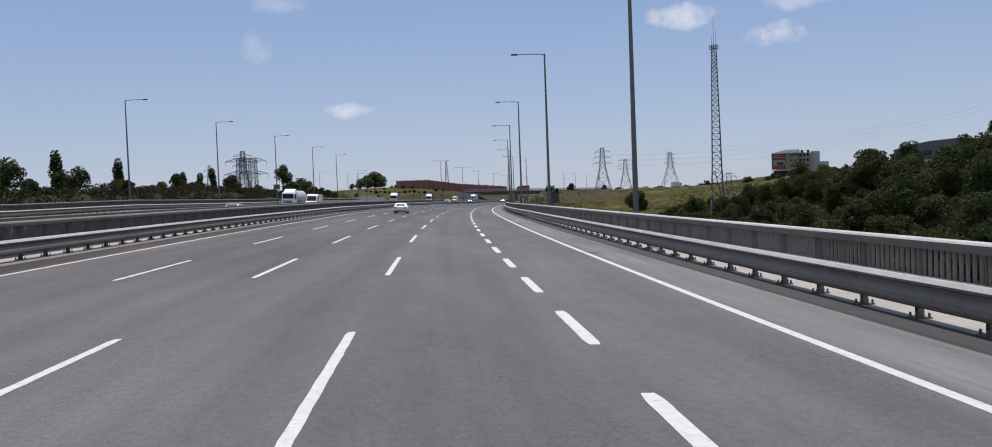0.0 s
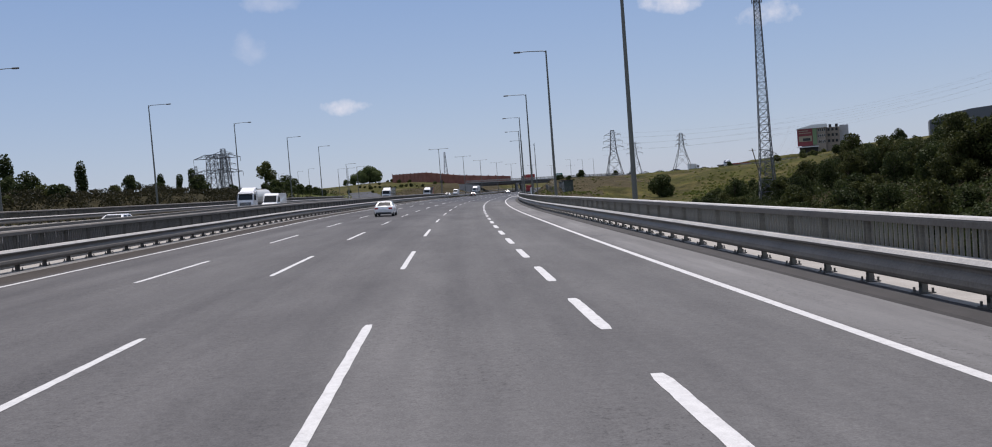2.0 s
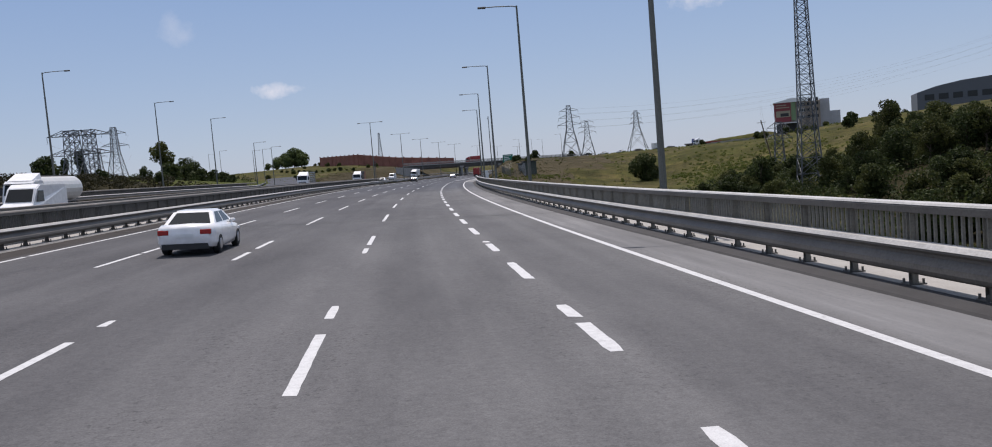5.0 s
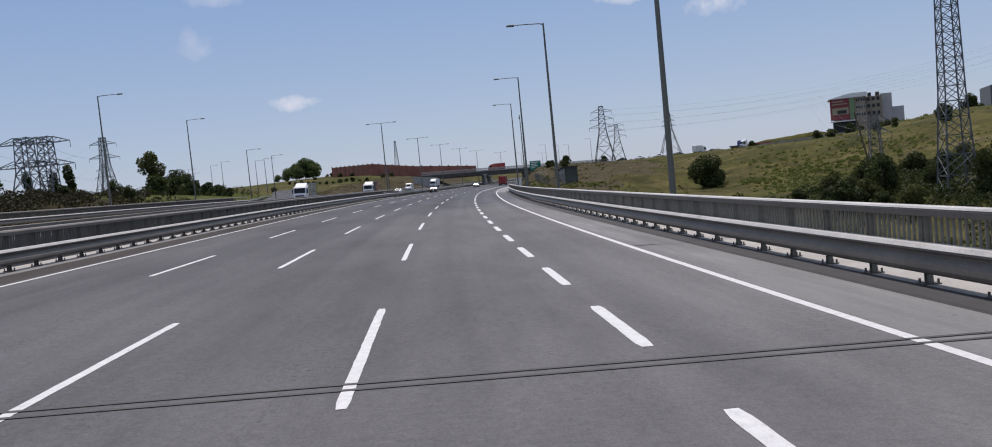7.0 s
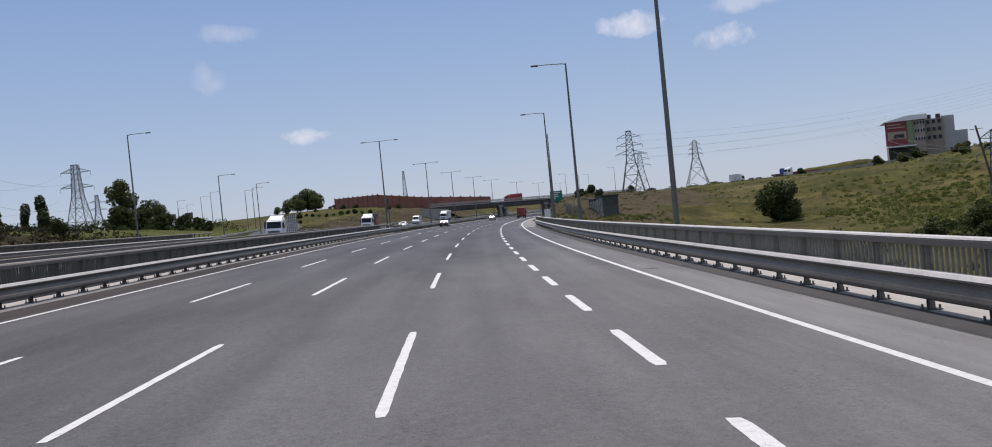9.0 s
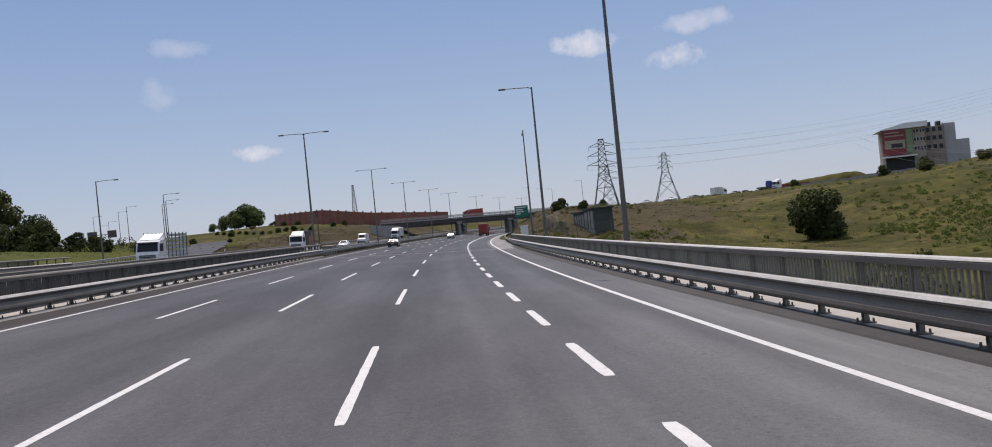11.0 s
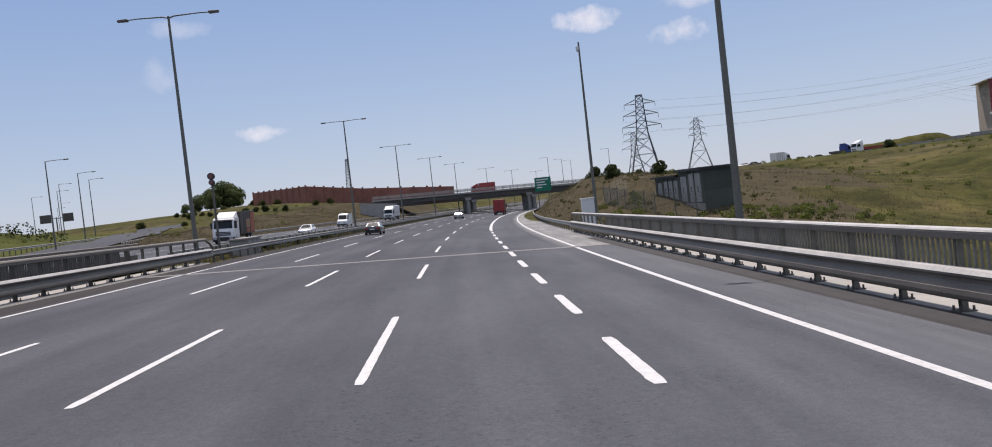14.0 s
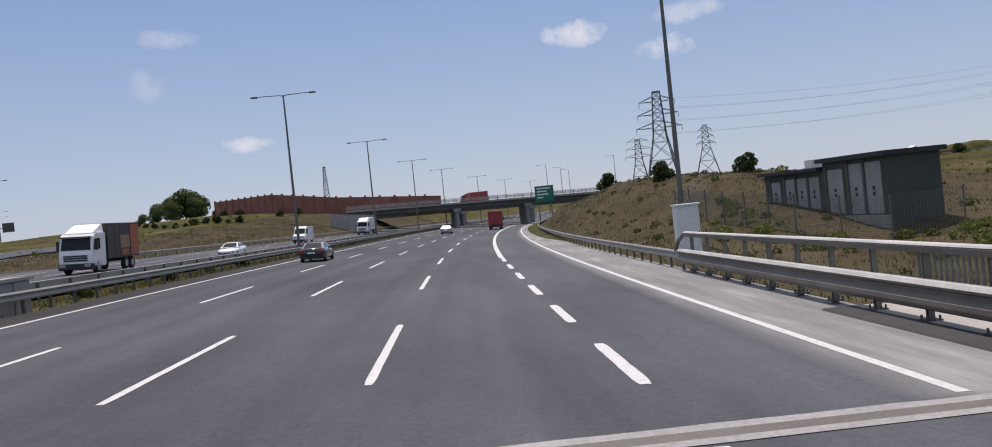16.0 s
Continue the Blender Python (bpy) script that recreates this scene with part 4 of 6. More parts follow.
mast = lattice("radio_mast", "slim red and white faded lattice radio mast", at(77.6, 227.5, -7.0, -15), 47.2, 2.0, 1.25, 14, 0.62, (), 0.13, "mast", 34)
bm = bmesh.new()
for k in range(12):
    a, b = (2 * math.pi * (k + i) / 12 for i in (0, 1))
    for z in (46.2, 47.2):
        bar(bm, (1.15 * math.cos(a), 1.15 * math.sin(a), z), (1.15 * math.cos(b), 1.15 * math.sin(b), z), 0.05)
    bar(bm, (1.15 * math.cos(a), 1.15 * math.sin(a), 46.2), (1.15 * math.cos(a), 1.15 * math.sin(a), 47.2), 0.05)
part("platform", bm, LATTICE, mast)
bm = bmesh.new()
for x, y, z in ((0, 0, 55), (0.6, 0.3, 51.5), (-0.5, -0.4, 50)):
    bar(bm, (x, y, 46.5), (x, y, z), 0.06, 0.03, 6)
part("antenna", bm, LATTICE, mast)
pole = thing("wooden_pole", "leaning grey wooden pole beside the small pylon", "pole")
bm = bmesh.new()
tube(bm, [(98.6, 281, -8), (96.9, 281, 0), (95.2, 281, 7.2)], [0.2, 0.17, 0.14], 8)
part("shaft", bm, BARK, pole)
bm = bmesh.new()
bar(bm, (94.2, 281, 6.6), (96.4, 281, 6.7), 0.07, 0.07)
part("crossbar", bm, BARK, pole)
tower_far = lattice("radio_mast", "far thin grey lattice mast", at(14, 700, 8, 0), 22, 1.8, 1.0, 12, 0.5, (), 0.2, "mast", 14)


def wires(name, label, ends, sag, r=0.035):
    t = thing(name, label, "power line")
    for a, b in ends:
        a, b = Vector(a), Vector(b)
        pts = []
        for k in range(25):
            f = k / 24
            p = a.lerp(b, f)
            p.z -= sag * 4 * f * (1 - f)
            pts.append(p)
        bm = bmesh.new()
        tube(bm, pts, [r] * 25, 4)
        part("cable", bm, LATTICE, t)
    return t


A1 = Vector((98.4, 482.6, 2.2))
wires("power_line", "sagging power cables strung from the pylon to the hill", [((A1.x + d * 5.2, 485, A1.z + z), (330 + d * 5, 455 + k * 4, 33 + z * 0.7)) for k, (z, d) in enumerate(((13.6, 1), (16.9, 1), (20.1, 0.9), (13.6, -1), (16.9, -1), (20.1, -0.9), (22.6, 0.1)))], 9, 0.018)
wires("power_line", "sagging power cables between the small pylons", [((101 + d, 284, -8.5 + z), (205 + d, 500, 11 + z)) for z, d in ((9.6, -3), (9.6, 3), (12.2, -2.4), (12.2, 2.4))], 4, 0.02)
wires("power_line", "sagging power cables across the valley on the far side", [((-64 + d, 298, 3 + z), (-96 + d, 452, 4 + z * 1.8)) for z, d in ((7.6, -6), (7.6, 6), (12, -5.5), (12, 5.5))], 3, 0.02)


# ---- trees ----
def leaf_cloud(rng, lumps, count, size, flat=1.0):
    """Leaf quads scattered through several ellipsoid lumps: (centre, radii)."""
    weights = np.array([r[0] * r[1] * r[2] for _, r in lumps]) ** 0.75
    pick = rng.choice(len(lumps), count, p=weights / weights.sum())
    d = rng.normal(size=(count, 3))
    d /= np.linalg.norm(d, axis=1, keepdims=True)
    rad = rng.uniform(0.45, 1.06, (count, 1)) ** 0.5
    cen = np.array([lumps[i][0] for i in pick]) + d * rad * np.array([lumps[i][1] for i in pick])
    n = d * 0.8 + rng.normal(size=(count, 3)) * 0.7
    n /= np.linalg.norm(n, axis=1, keepdims=True)
    ref = rng.normal(size=(count, 3))
    u = np.cross(n, ref)
    u /= np.linalg.norm(u, axis=1, keepdims=True)
    v = np.cross(n, u)
    sz = size * rng.uniform(0.5, 1.4, (count, 1))
    quads = np.stack([cen - u * sz - v * sz * 0.5, cen + u * sz * 0.3 - v * sz * 0.8, cen + u * sz + v * sz * 0.4, cen - u * sz * 0.4 + v * sz * 0.9], 1).reshape(-1, 3)
    faces = np.arange(count * 4).reshape(-1, 4)
    return quads, faces


def leaf_mesh(name, quads, faces, mat):
    me = bpy.data.meshes.new(name)
    me.from_pydata(quads.tolist(), [], faces.tolist())
    me.materials.append(mat)
    return me


def tree(seed, height, width, trunk, mat, label, count=2600, leaf=0.22, narrow=False, name="tree", category="tree"):
    rng = np.random.default_rng(seed)
    t = thing(name, label, category)
    bm = bmesh.new()
    lean = rng.normal(size=2) * 0.03 * height
    tip = (lean[0], lean[1], height * 0.8)
    tube(bm, [(0, 0, -0.4), (0, 0, trunk * 0.5), (lean[0] * 0.4, lean[1] * 0.4, height * 0.45), tip], [height * 0.03 + 0.04, height * 0.025 + 0.03, height * 0.015 + 0.02, 0.03], 7)
    lumps = []
    n = 9 if narrow else 14
    for k in range(n):
        a = rng.uniform(0, 2 * math.pi)
        f = (k + 0.5) / n
        z = trunk + (height - trunk) * (0.12 + 0.78 * f)
        reach = width * 0.5 * (math.sin(math.pi * (0.18 + 0.72 * f)) ** 0.8) * rng.uniform(0.45, 0.75)
        if narrow:
            reach *= 0.35
        c = (lean[0] * f + reach * math.cos(a), lean[1] * f + reach * math.sin(a), z)
        r = width * rng.uniform(0.20, 0.31) if not narrow else width * rng.uniform(0.34, 0.46)
        lumps.append((c, (r, r, r * (0.75 if not narrow else 1.6))))
        bar(bm, (lean[0] * f * 0.5, lean[1] * f * 0.5, max(trunk * 0.6, z * 0.62)), c, 0.05 + height * 0.006, 0.02, 5)
    part("trunk", bm, BARK, t)
    q, f = leaf_cloud(rng, lumps, count, leaf)
    c = new("crown", leaf_mesh("crown", q, f, mat))
    c.parent = t
    return t


def stand(t, x, y, turn=0.0, size=1.0, z=None, tall=1.0):
    """Where a tree stands, on the land."""
    if z is None:
        s, o = nearest(x, y)
        z = land(s, o) - 0.1
    return Matrix.Translation((x, y, z)) @ Euler((0, 0, turn)).to_matrix().to_4x4() @ Matrix.Diagonal((size, size, size * tall, 1))


def nearest(x, y):
    s = y
    for _ in range(8):
        t = heading(s)
        s += (x - float(np.interp(s, STATION, LINE_X))) * math.sin(t) + (y - float(np.interp(s, STATION, LINE_Y))) * math.cos(t)
    t = heading(s)
    return s, (x - float(np.interp(s, STATION, LINE_X))) * math.cos(t) - (y - float(np.interp(s, STATION, LINE_Y))) * math.sin(t)


def place(t, s, o, rng, size=1.0, first=False):
    p = RP(s, o)
    m = stand(t, p.x, p.y, rng.uniform(0, 6.28), size * rng.uniform(0.8, 1.25), land(s, o) - 0.15, rng.uniform(0.85, 1.2))
    if first:
        t.matrix_basis = Matrix.LocRotScale(m.to_translation(), m.to_quaternion(), None)
        return t
    return copy_thing(t, m)


rng = np.random.default_rng(4)
WOOD = "dark green broadleaf tree in the dense wood on the slope"
kinds = [tree(10, 8.5, 7.0, 1.2, LEAF_DARK, WOOD, 3300, 0.19), tree(11, 7.2, 6.6, 0.8, LEAF_DARK, WOOD, 3100, 0.19),
         tree(12, 6.0, 5.8, 0.5, LEAF_OLIVE, "olive green bushy tree in the wood on the slope", 3000, 0.18), tree(13, 9.5, 6.0, 1.6, LEAF_WOOD, "yellowish green broadleaf tree in the dense wood on the slope", 3100, 0.19)]
used = set()
spots = []


for k in range(430):
    s, o = rng.uniform(60, 290), rng.uniform(46, 150)
    w = wooded(s, o)
    if o < 0.62 * s + 6 and (w >= 2 or w == 1 and rng.random() < 0.3):
        spots.append((s, o))
for k, (s, o) in enumerate(spots):
    i = int(rng.integers(0, 4))
    place(kinds[i], s, o, rng, (0, 0.36, 0.62, 0.85)[wooded(s, o)], i not in used)
    used.add(i)
for k in range(64):
    s, o = rng.uniform(222, 268), rng.uniform(54, 98)
    if o > 76 and s > 258 or (abs(s - 236) < 4 and abs(o - 64) < 4):
        continue
    i = int(rng.integers(1, 3))
    place(kinds[i], s, o, rng, rng.uniform(0.36, 0.62))
bush = tree(20, 7.6, 8.6, 0.3, LEAF_DARK, "round dark green tree standing alone on the slope", 6500, 0.2)
bush.matrix_basis = stand(bush, 75.0, 307.0, 0.4, 1.0, -6.3)

# far bank on the oncoming side
SHRUB = "dark green scrub bush on the bank beyond the viaduct"
shrubs = [tree(30, 4.6, 5.6, 0.2, LEAF_DARK, SHRUB, 1900, 0.24, name="bush", category="bush"), tree(31, 3.6, 5.0, 0.1, LEAF_OLIVE, "olive green scrub bush on the bank", 1500, 0.24, name="bush", category="bush")]
used = set()
for k in range(26):
    s, o = rng.uniform(30, 300), rng.uniform(-96, -74)
    i = int(rng.random() < 0.4)
    place(shrubs[i], s, o, rng, 0.6, i not in used)
    used.add(i)
for s, o in ((286, -64), (294, -70)):
    place(kinds[1], s, o, rng, 0.42)
POPLAR = "slim dark poplar rising above the scrub"
poplar = tree(40, 15.2, 4.0, 1.2, LEAF_DARK, POPLAR, 2200, 0.28, True)
poplar.matrix_basis = stand(poplar, -134, 481, 0, 1.0)
for x, y, k in ((-128, 489, 1.0), (-119, 483, 1.15)):
    copy_thing(poplar, stand(poplar, x, y, x, k))
big_poplar = tree(41, 17, 5.0, 1.2, LEAF_DARK, "tall dark poplar rising above the scrub", 2600, 0.3, True)
big_poplar.matrix_basis = stand(big_poplar, -138, 330, 0, 1.0)
copy_thing(big_poplar, stand(big_poplar, -128.6, 367, 1, 0.95))
for x, y, k in ((-150, 300, 1.7), (-158, 330, 2.0), (-120, 300, 1.3), (-128, 310, 1.2)):
    copy_thing(kinds[1], stand(kinds[1], x, y, x, k))
open_tree = tree(42, 12.5, 6.8, 5.0, LEAF_OLIVE, "airy round-crowned tree above the scrub", 2200, 0.26)
open_tree.matrix_basis = stand(open_tree, -67.5, 400, 0, 1.15)
for x, y, k in ((-58, 392, 0.95), (-54, 385, 0.8), (-63, 402, 0.75), (-60, 379, 0.75)):
    copy_thing(kinds[0], stand(kinds[0], x, y, x, k))
for x, y, k in ((-55, 374, 1.2), (-51, 379, 0.9), (-49, 388, 0.8), (-46, 393, 0.7), (-43, 388, 0.55), (-58, 368, 1.3), (-50, 368, 0.8)):
    copy_thing(shrubs[0], stand(shrubs[0], x, y, x, k))
hill_tree = tree(44, 6.0, 6.0, 0.5, LEAF_MID, "mid green round tree on the hill beside the long wall", 3000, 0.2)
hill_tree.matrix_basis = stand(hill_tree, -40, 640, 2.0, 1.0)
for x, y, k in ((-47, 640, 1.5), (-41, 637, 1.9), (-37, 641, 1.7), (-51, 634, 1.2), (-36, 633, 1.3), (-44, 630, 1.2), (-57, 636, 0.7)):
    copy_thing(hill_tree, stand(hill_tree, x, y, x, k))
for k in range(24):
    x, y = rng.uniform(-60, 30), rng.uniform(470, 620)
    s, o = nearest(x, y)
    if o > -48 or o < -150:
        continue
    copy_thing(shrubs[1], stand(shrubs[1], x, y, k, rng.uniform(0.3, 0.6)))
for k in range(13):
    copy_thing(shrubs[int(k % 2)], stand(shrubs[0], -38 + k * 2.9, 516 - k * 3.4 + rng.uniform(-2, 2), k, rng.uniform(0.24, 0.38)))
for s, o, k in ((352, 23, 0.35), (366, 19, 0.4), (372, 20, 0.35), (470, 24, 0.8), (520, 38, 0.7)):
    copy_thing(shrubs[0], stand(shrubs[0], *RP(s, o).xy, s, k))
for k in range(16):
    s, o = rng.uniform(280, 470), rng.uniform(95, 150)
    copy_thing(shrubs[int(k % 2)], stand(shrubs[0], *RP(s, o).xy, k, rng.uniform(0.3, 0.75)))
for s, o, k in ((320, -17.4, 0.2), (330, -17.2, 0.17), (346, -17.5, 0.24), (365, -17.2, 0.2), (380, -17.4, 0.18), (395, -17.3, 0.18), (338, -17.3, 0.16)):
    copy_thing(shrubs[1], stand(shrubs[1], *RP(s, o).xy, s, k, RP(s, o).z - 0.2))


# ---- grass and scrub as stuff ----
def tufts(name, label, seed, areas, mat, low, high, wide):
    """Upright blades in small fans. areas: (count, s0, s1, o0, o1)."""
    r = np.random.default_rng(seed)
    verts, faces = [], []
    for count, s0, s1, o0, o1 in areas:
        for _ in range(count):
            s, o = r.uniform(s0, s1), r.uniform(o0, o1)
            p = RP(s, o)
            z = land(s, o)
            for _ in range(4):
                a = r.uniform(0, 2 * math.pi)
                w, h = wide * r.uniform(0.5, 1.2), r.uniform(low, high)
                x, y = p.x + r.normal() * 0.25, p.y + r.normal() * 0.25
                dx, dy = math.cos(a) * w, math.sin(a) * w
                lx, ly = r.normal() * h * 0.3, r.normal() * h * 0.3
                i = len(verts)
                verts += [(x - dx, y - dy, z - 0.05), (x + dx, y + dy, z - 0.05), (x + dx * 0.2 + lx, y + dy * 0.2 + ly, z + h)]
                faces.append((i, i + 1, i + 2))
    me = bpy.data.meshes.new(name)
    me.from_pydata(verts, [], faces)
    me.materials.append(mat)
    tagged(new(name, me), label, "grass", kind="stuff")


tufts("dry_grass", "tall dry straw-coloured grass on the cuttings", 5, [(3500, 300, 420, 9.6, 24), (7000, 330, 480, -56, -38), (2000, 300, 520, -18.3, -16.4), (3000, 420, 540, -60, -38), (3500, 300, 400, 24, 60)], LEAF_DRY, 0.08, 0.26, 0.03)
tufts("green_grass", "patches of green grass and weeds on the verge", 6, [(1100, 300, 400, 9.6, 30), (900, 300, 520, -18.3, -16.4), (500, 340, 480, -56, -38), (800, 310, 400, -90, -66), (300, 299, 340, 9.2, 12)], LEAF_GREEN, 0.06, 0.2, 0.045)


def scrub(name, label, seed, areas, mat, size, per, leaf, keep=None):
    """Low clumps of leaves over the land. areas: (count, s0, s1, o0, o1)."""
    r = np.random.default_rng(seed)
    lumps = []
    for count, s0, s1, o0, o1 in areas:
        for _ in range(count):
            s, o = r.uniform(s0, s1), r.uniform(o0, o1)
            if keep and not keep(s, o):
                continue
            p = RP(s, o)
            k = size * r.uniform(0.5, 1.5)
            lumps.append(((p.x, p.y, land(s, o) + k * 0.35), (k, k, k * 0.7)))
    q, f = leaf_cloud(r, lumps, per * len(lumps), leaf)
    tagged(new(name, leaf_mesh(name, q, f, mat)), label, "scrub", kind="stuff")


scrub("undergrowth", "dense dark undergrowth filling the wooded valley side", 8, [(1900, 95, 290, 44, 122)], LEAF_DARK, 1.7, 70, 0.18, lambda s, o: wooded(s, o) and o < 0.62 * s + 6)
scrub("slope_scrub", "dense dark scrub round the feet of the mast and the small pylon", 15, [(420, 220, 270, 54, 84), (160, 220, 258, 84, 100)], LEAF_DARK, 1.1, 80, 0.15)
scrub("weeds", "bright green weeds spreading over the lower slope", 16, [(700, 262, 316, 58, 86), (300, 300, 345, 66, 98)], LEAF_WEED, 0.34, 45, 0.09)
scrub("bank_foot_scrub", "dark scrub round the trees where the far bank ends", 18, [(150, 318, 398, -106, -76)], LEAF_DARK, 1.6, 80, 0.17)
scrub("low_scrub", "low brown-green scrub on the dry bank beside the shoulder", 19, [(170, 300, 400, 10, 36)], LEAF_OLIVE, 0.26, 60, 0.06)
scrub("bank_scrub", "dark brown-green scrub covering the bank beyond the viaduct", 9, [(1300, 20, 300, -82, -52)], LEAF_BROWN, 1.2, 70, 0.16)
scrub("hill_scrub", "low green weeds scattered over the dry hillside", 12, [(330, 262, 330, 55, 104), (300, 330, 470, 46, 140), (60, 300, 420, 24, 60), (90, 380, 520, -85, -45)], LEAF_WEED, 0.34, 45, 0.09)

scrub("verge_scrub", "dark green weeds at the foot of the switchgear house", 17, [(46, 312, 322, 18, 32), (26, 318, 345, 14, 18)], LEAF_WEED, 0.4, 150, 0.06)
scrub("valley_scrub", "dark scrub in the valley below the viaduct", 14, [(700, 120, 284, 12, 52)], LEAF_OLIVE, 0.9, 45, 0.18)


# ---- overpass ----
def overpass(y0, y1, z_l, z_r, x_l, x_r, label, piers):
    t = thing("overpass", label, "bridge")

    def zt(x):
        return z_l + (z_r - z_l) * (x - x_l) / (x_r - x_l)
    bm = bmesh.new()
    box(bm, (x_l, y0, 0), (x_r, y1, 0.45))
    for v in bm.verts:
        v.co.z += zt(v.co.x) - 0.45
    part("slab", bm, CONCRETE, t)
    for k in range(4):
        y = y0 + 0.9 + (y1 - y0 - 1.8) * k / 3
        bm = bmesh.new()
        box(bm, (x_l, y - 0.35, -1.15), (x_r, y + 0.35, 0))
        for v in bm.verts:
            v.co.z += zt(v.co.x) - 0.45
        part("girder", bm, DARK_CONCRETE, t)
    for y in (y0 + 0.05, y1 - 0.15):
        n = int((x_r - x_l) / 2.2)
        for k in range(n + 1):
            x = x_l + (x_r - x_l) * k / n
            bm = bmesh.new()
            box(bm, (x - 0.05, y, zt(x)), (x + 0.05, y + 0.1, zt(x) + 1.0))
            part("railing_post", bm, DULL_STEEL, t)
        for h in (0.45, 0.72, 1.0):
            bm = bmesh.new()
            bar(bm, (x_l, y + 0.05, zt(x_l) + h), (x_r, y + 0.05, zt(x_r) + h), 0.07)
            part("railing", bm, STEEL, t)
    for x, zb in piers:
        bm = bmesh.new()
        box(bm, (x - 0.9, y0 + 0.4, zt(x) - 2.3), (x + 0.9, y1 - 0.4, zt(x) - 1.55))
        part("pier_cap", bm, CONCRETE, t)
        for y in (y0 + 1.3, (y0 + y1) / 2, y1 - 1.3):
            bm = bmesh.new()
            bar(bm, (x, y, zb), (x, y, zt(x) - 2.25), 0.55, 0.55, 12)
            part("column", bm, CONCRETE, t)
    return t


over = overpass(492, 503, 4.5, 2.6, 20, 104, "grey concrete road overpass with steel railings", ((47.2, -4.5), (65.4, -5.5)))
bm = bmesh.new()
box(bm, (17, 491.7, -3), (26.5, 503.4, 2.7))
part("abutment", bm, CONCRETE, over, "sloping grey concrete abutment")
for k in range(2):
    bm = bmesh.new()
    y = 491.2 + 12.4 * k
    vs = [bm.verts.new(p) for p in ((26.5, y, -3), (26.5, y, 2.9), (16, y - 4 + 8 * k, 4.0), (16, y - 4 + 8 * k, -1))]
    vs2 = [bm.verts.new(v.co + Vector((0, 0.5, 0))) for v in vs]
    bm.faces.new(vs)
    bm.faces.new(vs2[::-1])
    for i in range(4):
        bm.faces.new((vs[i], vs2[i], vs2[(i + 1) % 4], vs[(i + 1) % 4]))
    part("wing_wall", bm, CONCRETE, over)
overpass(520, 531, 3.6, 2.0, 24, 112, "second concrete overpass behind the first", ((53, -5), (73, -6)))

# green direction sign on its posts in front of the overpass
sign = thing("direction_sign", "green motorway direction sign with white lettering bars", "road sign")
bm = bmesh.new()
box(bm, (66.4, 488.0, 1.8), (71.2, 488.12, 5.8))
part("panel", bm, SIGN_GREEN, sign)
for k, (x0, x1, z) in enumerate(((66.9, 70.4, 5.0), (66.9, 69.4, 4.25), (66.9, 69.8, 3.5), (66.9, 68.4, 2.75))):
    bm = bmesh.new()
    box(bm, (x0, 487.975, z), (x1, 487.996, z + 0.32))
    part("lettering_bar", bm, WHITE_PANEL, sign)
for x in (67.2, 70.4):
    bm = bmesh.new()
    bar(bm, (x, 488.3, -4.5), (x, 488.3, 5.7), 0.14, 0.12, 8)
    part("support_post", bm, POLE_STEEL, sign)

# red noise wall on the embankment
wall = thing("boundary_wall", "long red-brown panel wall with pilasters along the embankment", "wall")
CORNERS = [((-22.4, 584.0), 7.8, 13.35), ((-1.0, 548.0), 6.5, 12.6), ((18.0, 530.0), 5.3, 9.3), ((46.0, 514.0), 3.9, 6.5)]
for (a, za, ta), (b, zb, tb) in zip(CORNERS, CORNERS[1:]):
    a, b = Vector((*a, 0)), Vector((*b, 0))
    n = max(2, int((b - a).length / 4.2))
    d = (b - a) / n
    side_v = Vector((-d.y, d.x, 0)).normalized() * 0.15
    for k in range(n):
        p, q = a + d * k, a + d * (k + 1)
        f0, f1 = k / n, (k + 1) / n
        base0, base1 = za + (zb - za) * f0 - 1.5, za + (zb - za) * f1 - 1.5
        top = ta + (tb - ta) * (f0 + f1) / 2
        bm = bmesh.new()
        lo = [p - side_v, q - side_v, q + side_v, p + side_v]
        vs = [bm.verts.new((v.x, v.y, z)) for v, z in zip(lo, (base0, base1, base1, base0))]
        t0, t1 = ta + (tb - ta) * f0, ta + (tb - ta) * f1
        vt = [bm.verts.new((v.x, v.y, z)) for v, z in zip(lo, (t0, t1, t1, t0))]
        bm.faces.new(vs[::-1])
        bm.faces.new(vt)
        for i in range(4):
            j = (i + 1) % 4
            bm.faces.new((vs[i], vs[j], vt[j], vt[i]))
        part("panel", bm, BRICK_RED, wall)
        bm = bmesh.new()
        box(bm, (p.x - 0.3, p.y - 0.3, base0), (p.x + 0.3, p.y + 0.3, t0 + 0.4))
        part("pilaster", bm, BRICK_RED, wall)

# ---- switchgear house, cabinets, fence ----
DOOR_GREY = mottled("grey_door", (0.22, 0.225, 0.21), (0.36, 0.365, 0.345), 0.8, 14, 0.6, 0, 0.05)
shed_m = at(45.0, 319.4, -1.3, -1.0)
shed = thing("switchgear_house", "dark green switchgear house with tall grey doors", "building", shed_m)
bm = bmesh.new()
box(bm, (0, 0, -0.6), (3.0, 6.0, 3.15))
part("body", bm, SHED_GREEN, shed)
bm = bmesh.new()
box(bm, (0.1, 6.0, -0.6), (3.0, 13.2, 2.75))
part("annex", bm, SHED_GREEN, shed)
bm = bmesh.new()
box(bm, (-0.35, -0.2, 3.15), (3.3, 6.2, 3.4))
part("roof", bm, BLACK_PLASTIC, shed, "thin dark flat roof")
bm = bmesh.new()
box(bm, (-0.3, 6.2, 2.75), (3.2, 13.5, 2.95))
part("roof", bm, BLACK_PLASTIC, shed, "thin dark flat roof")
bm = bmesh.new()
box(bm, (-0.35, -0.1, -0.6), (-0.02, 13.2, 0.12))
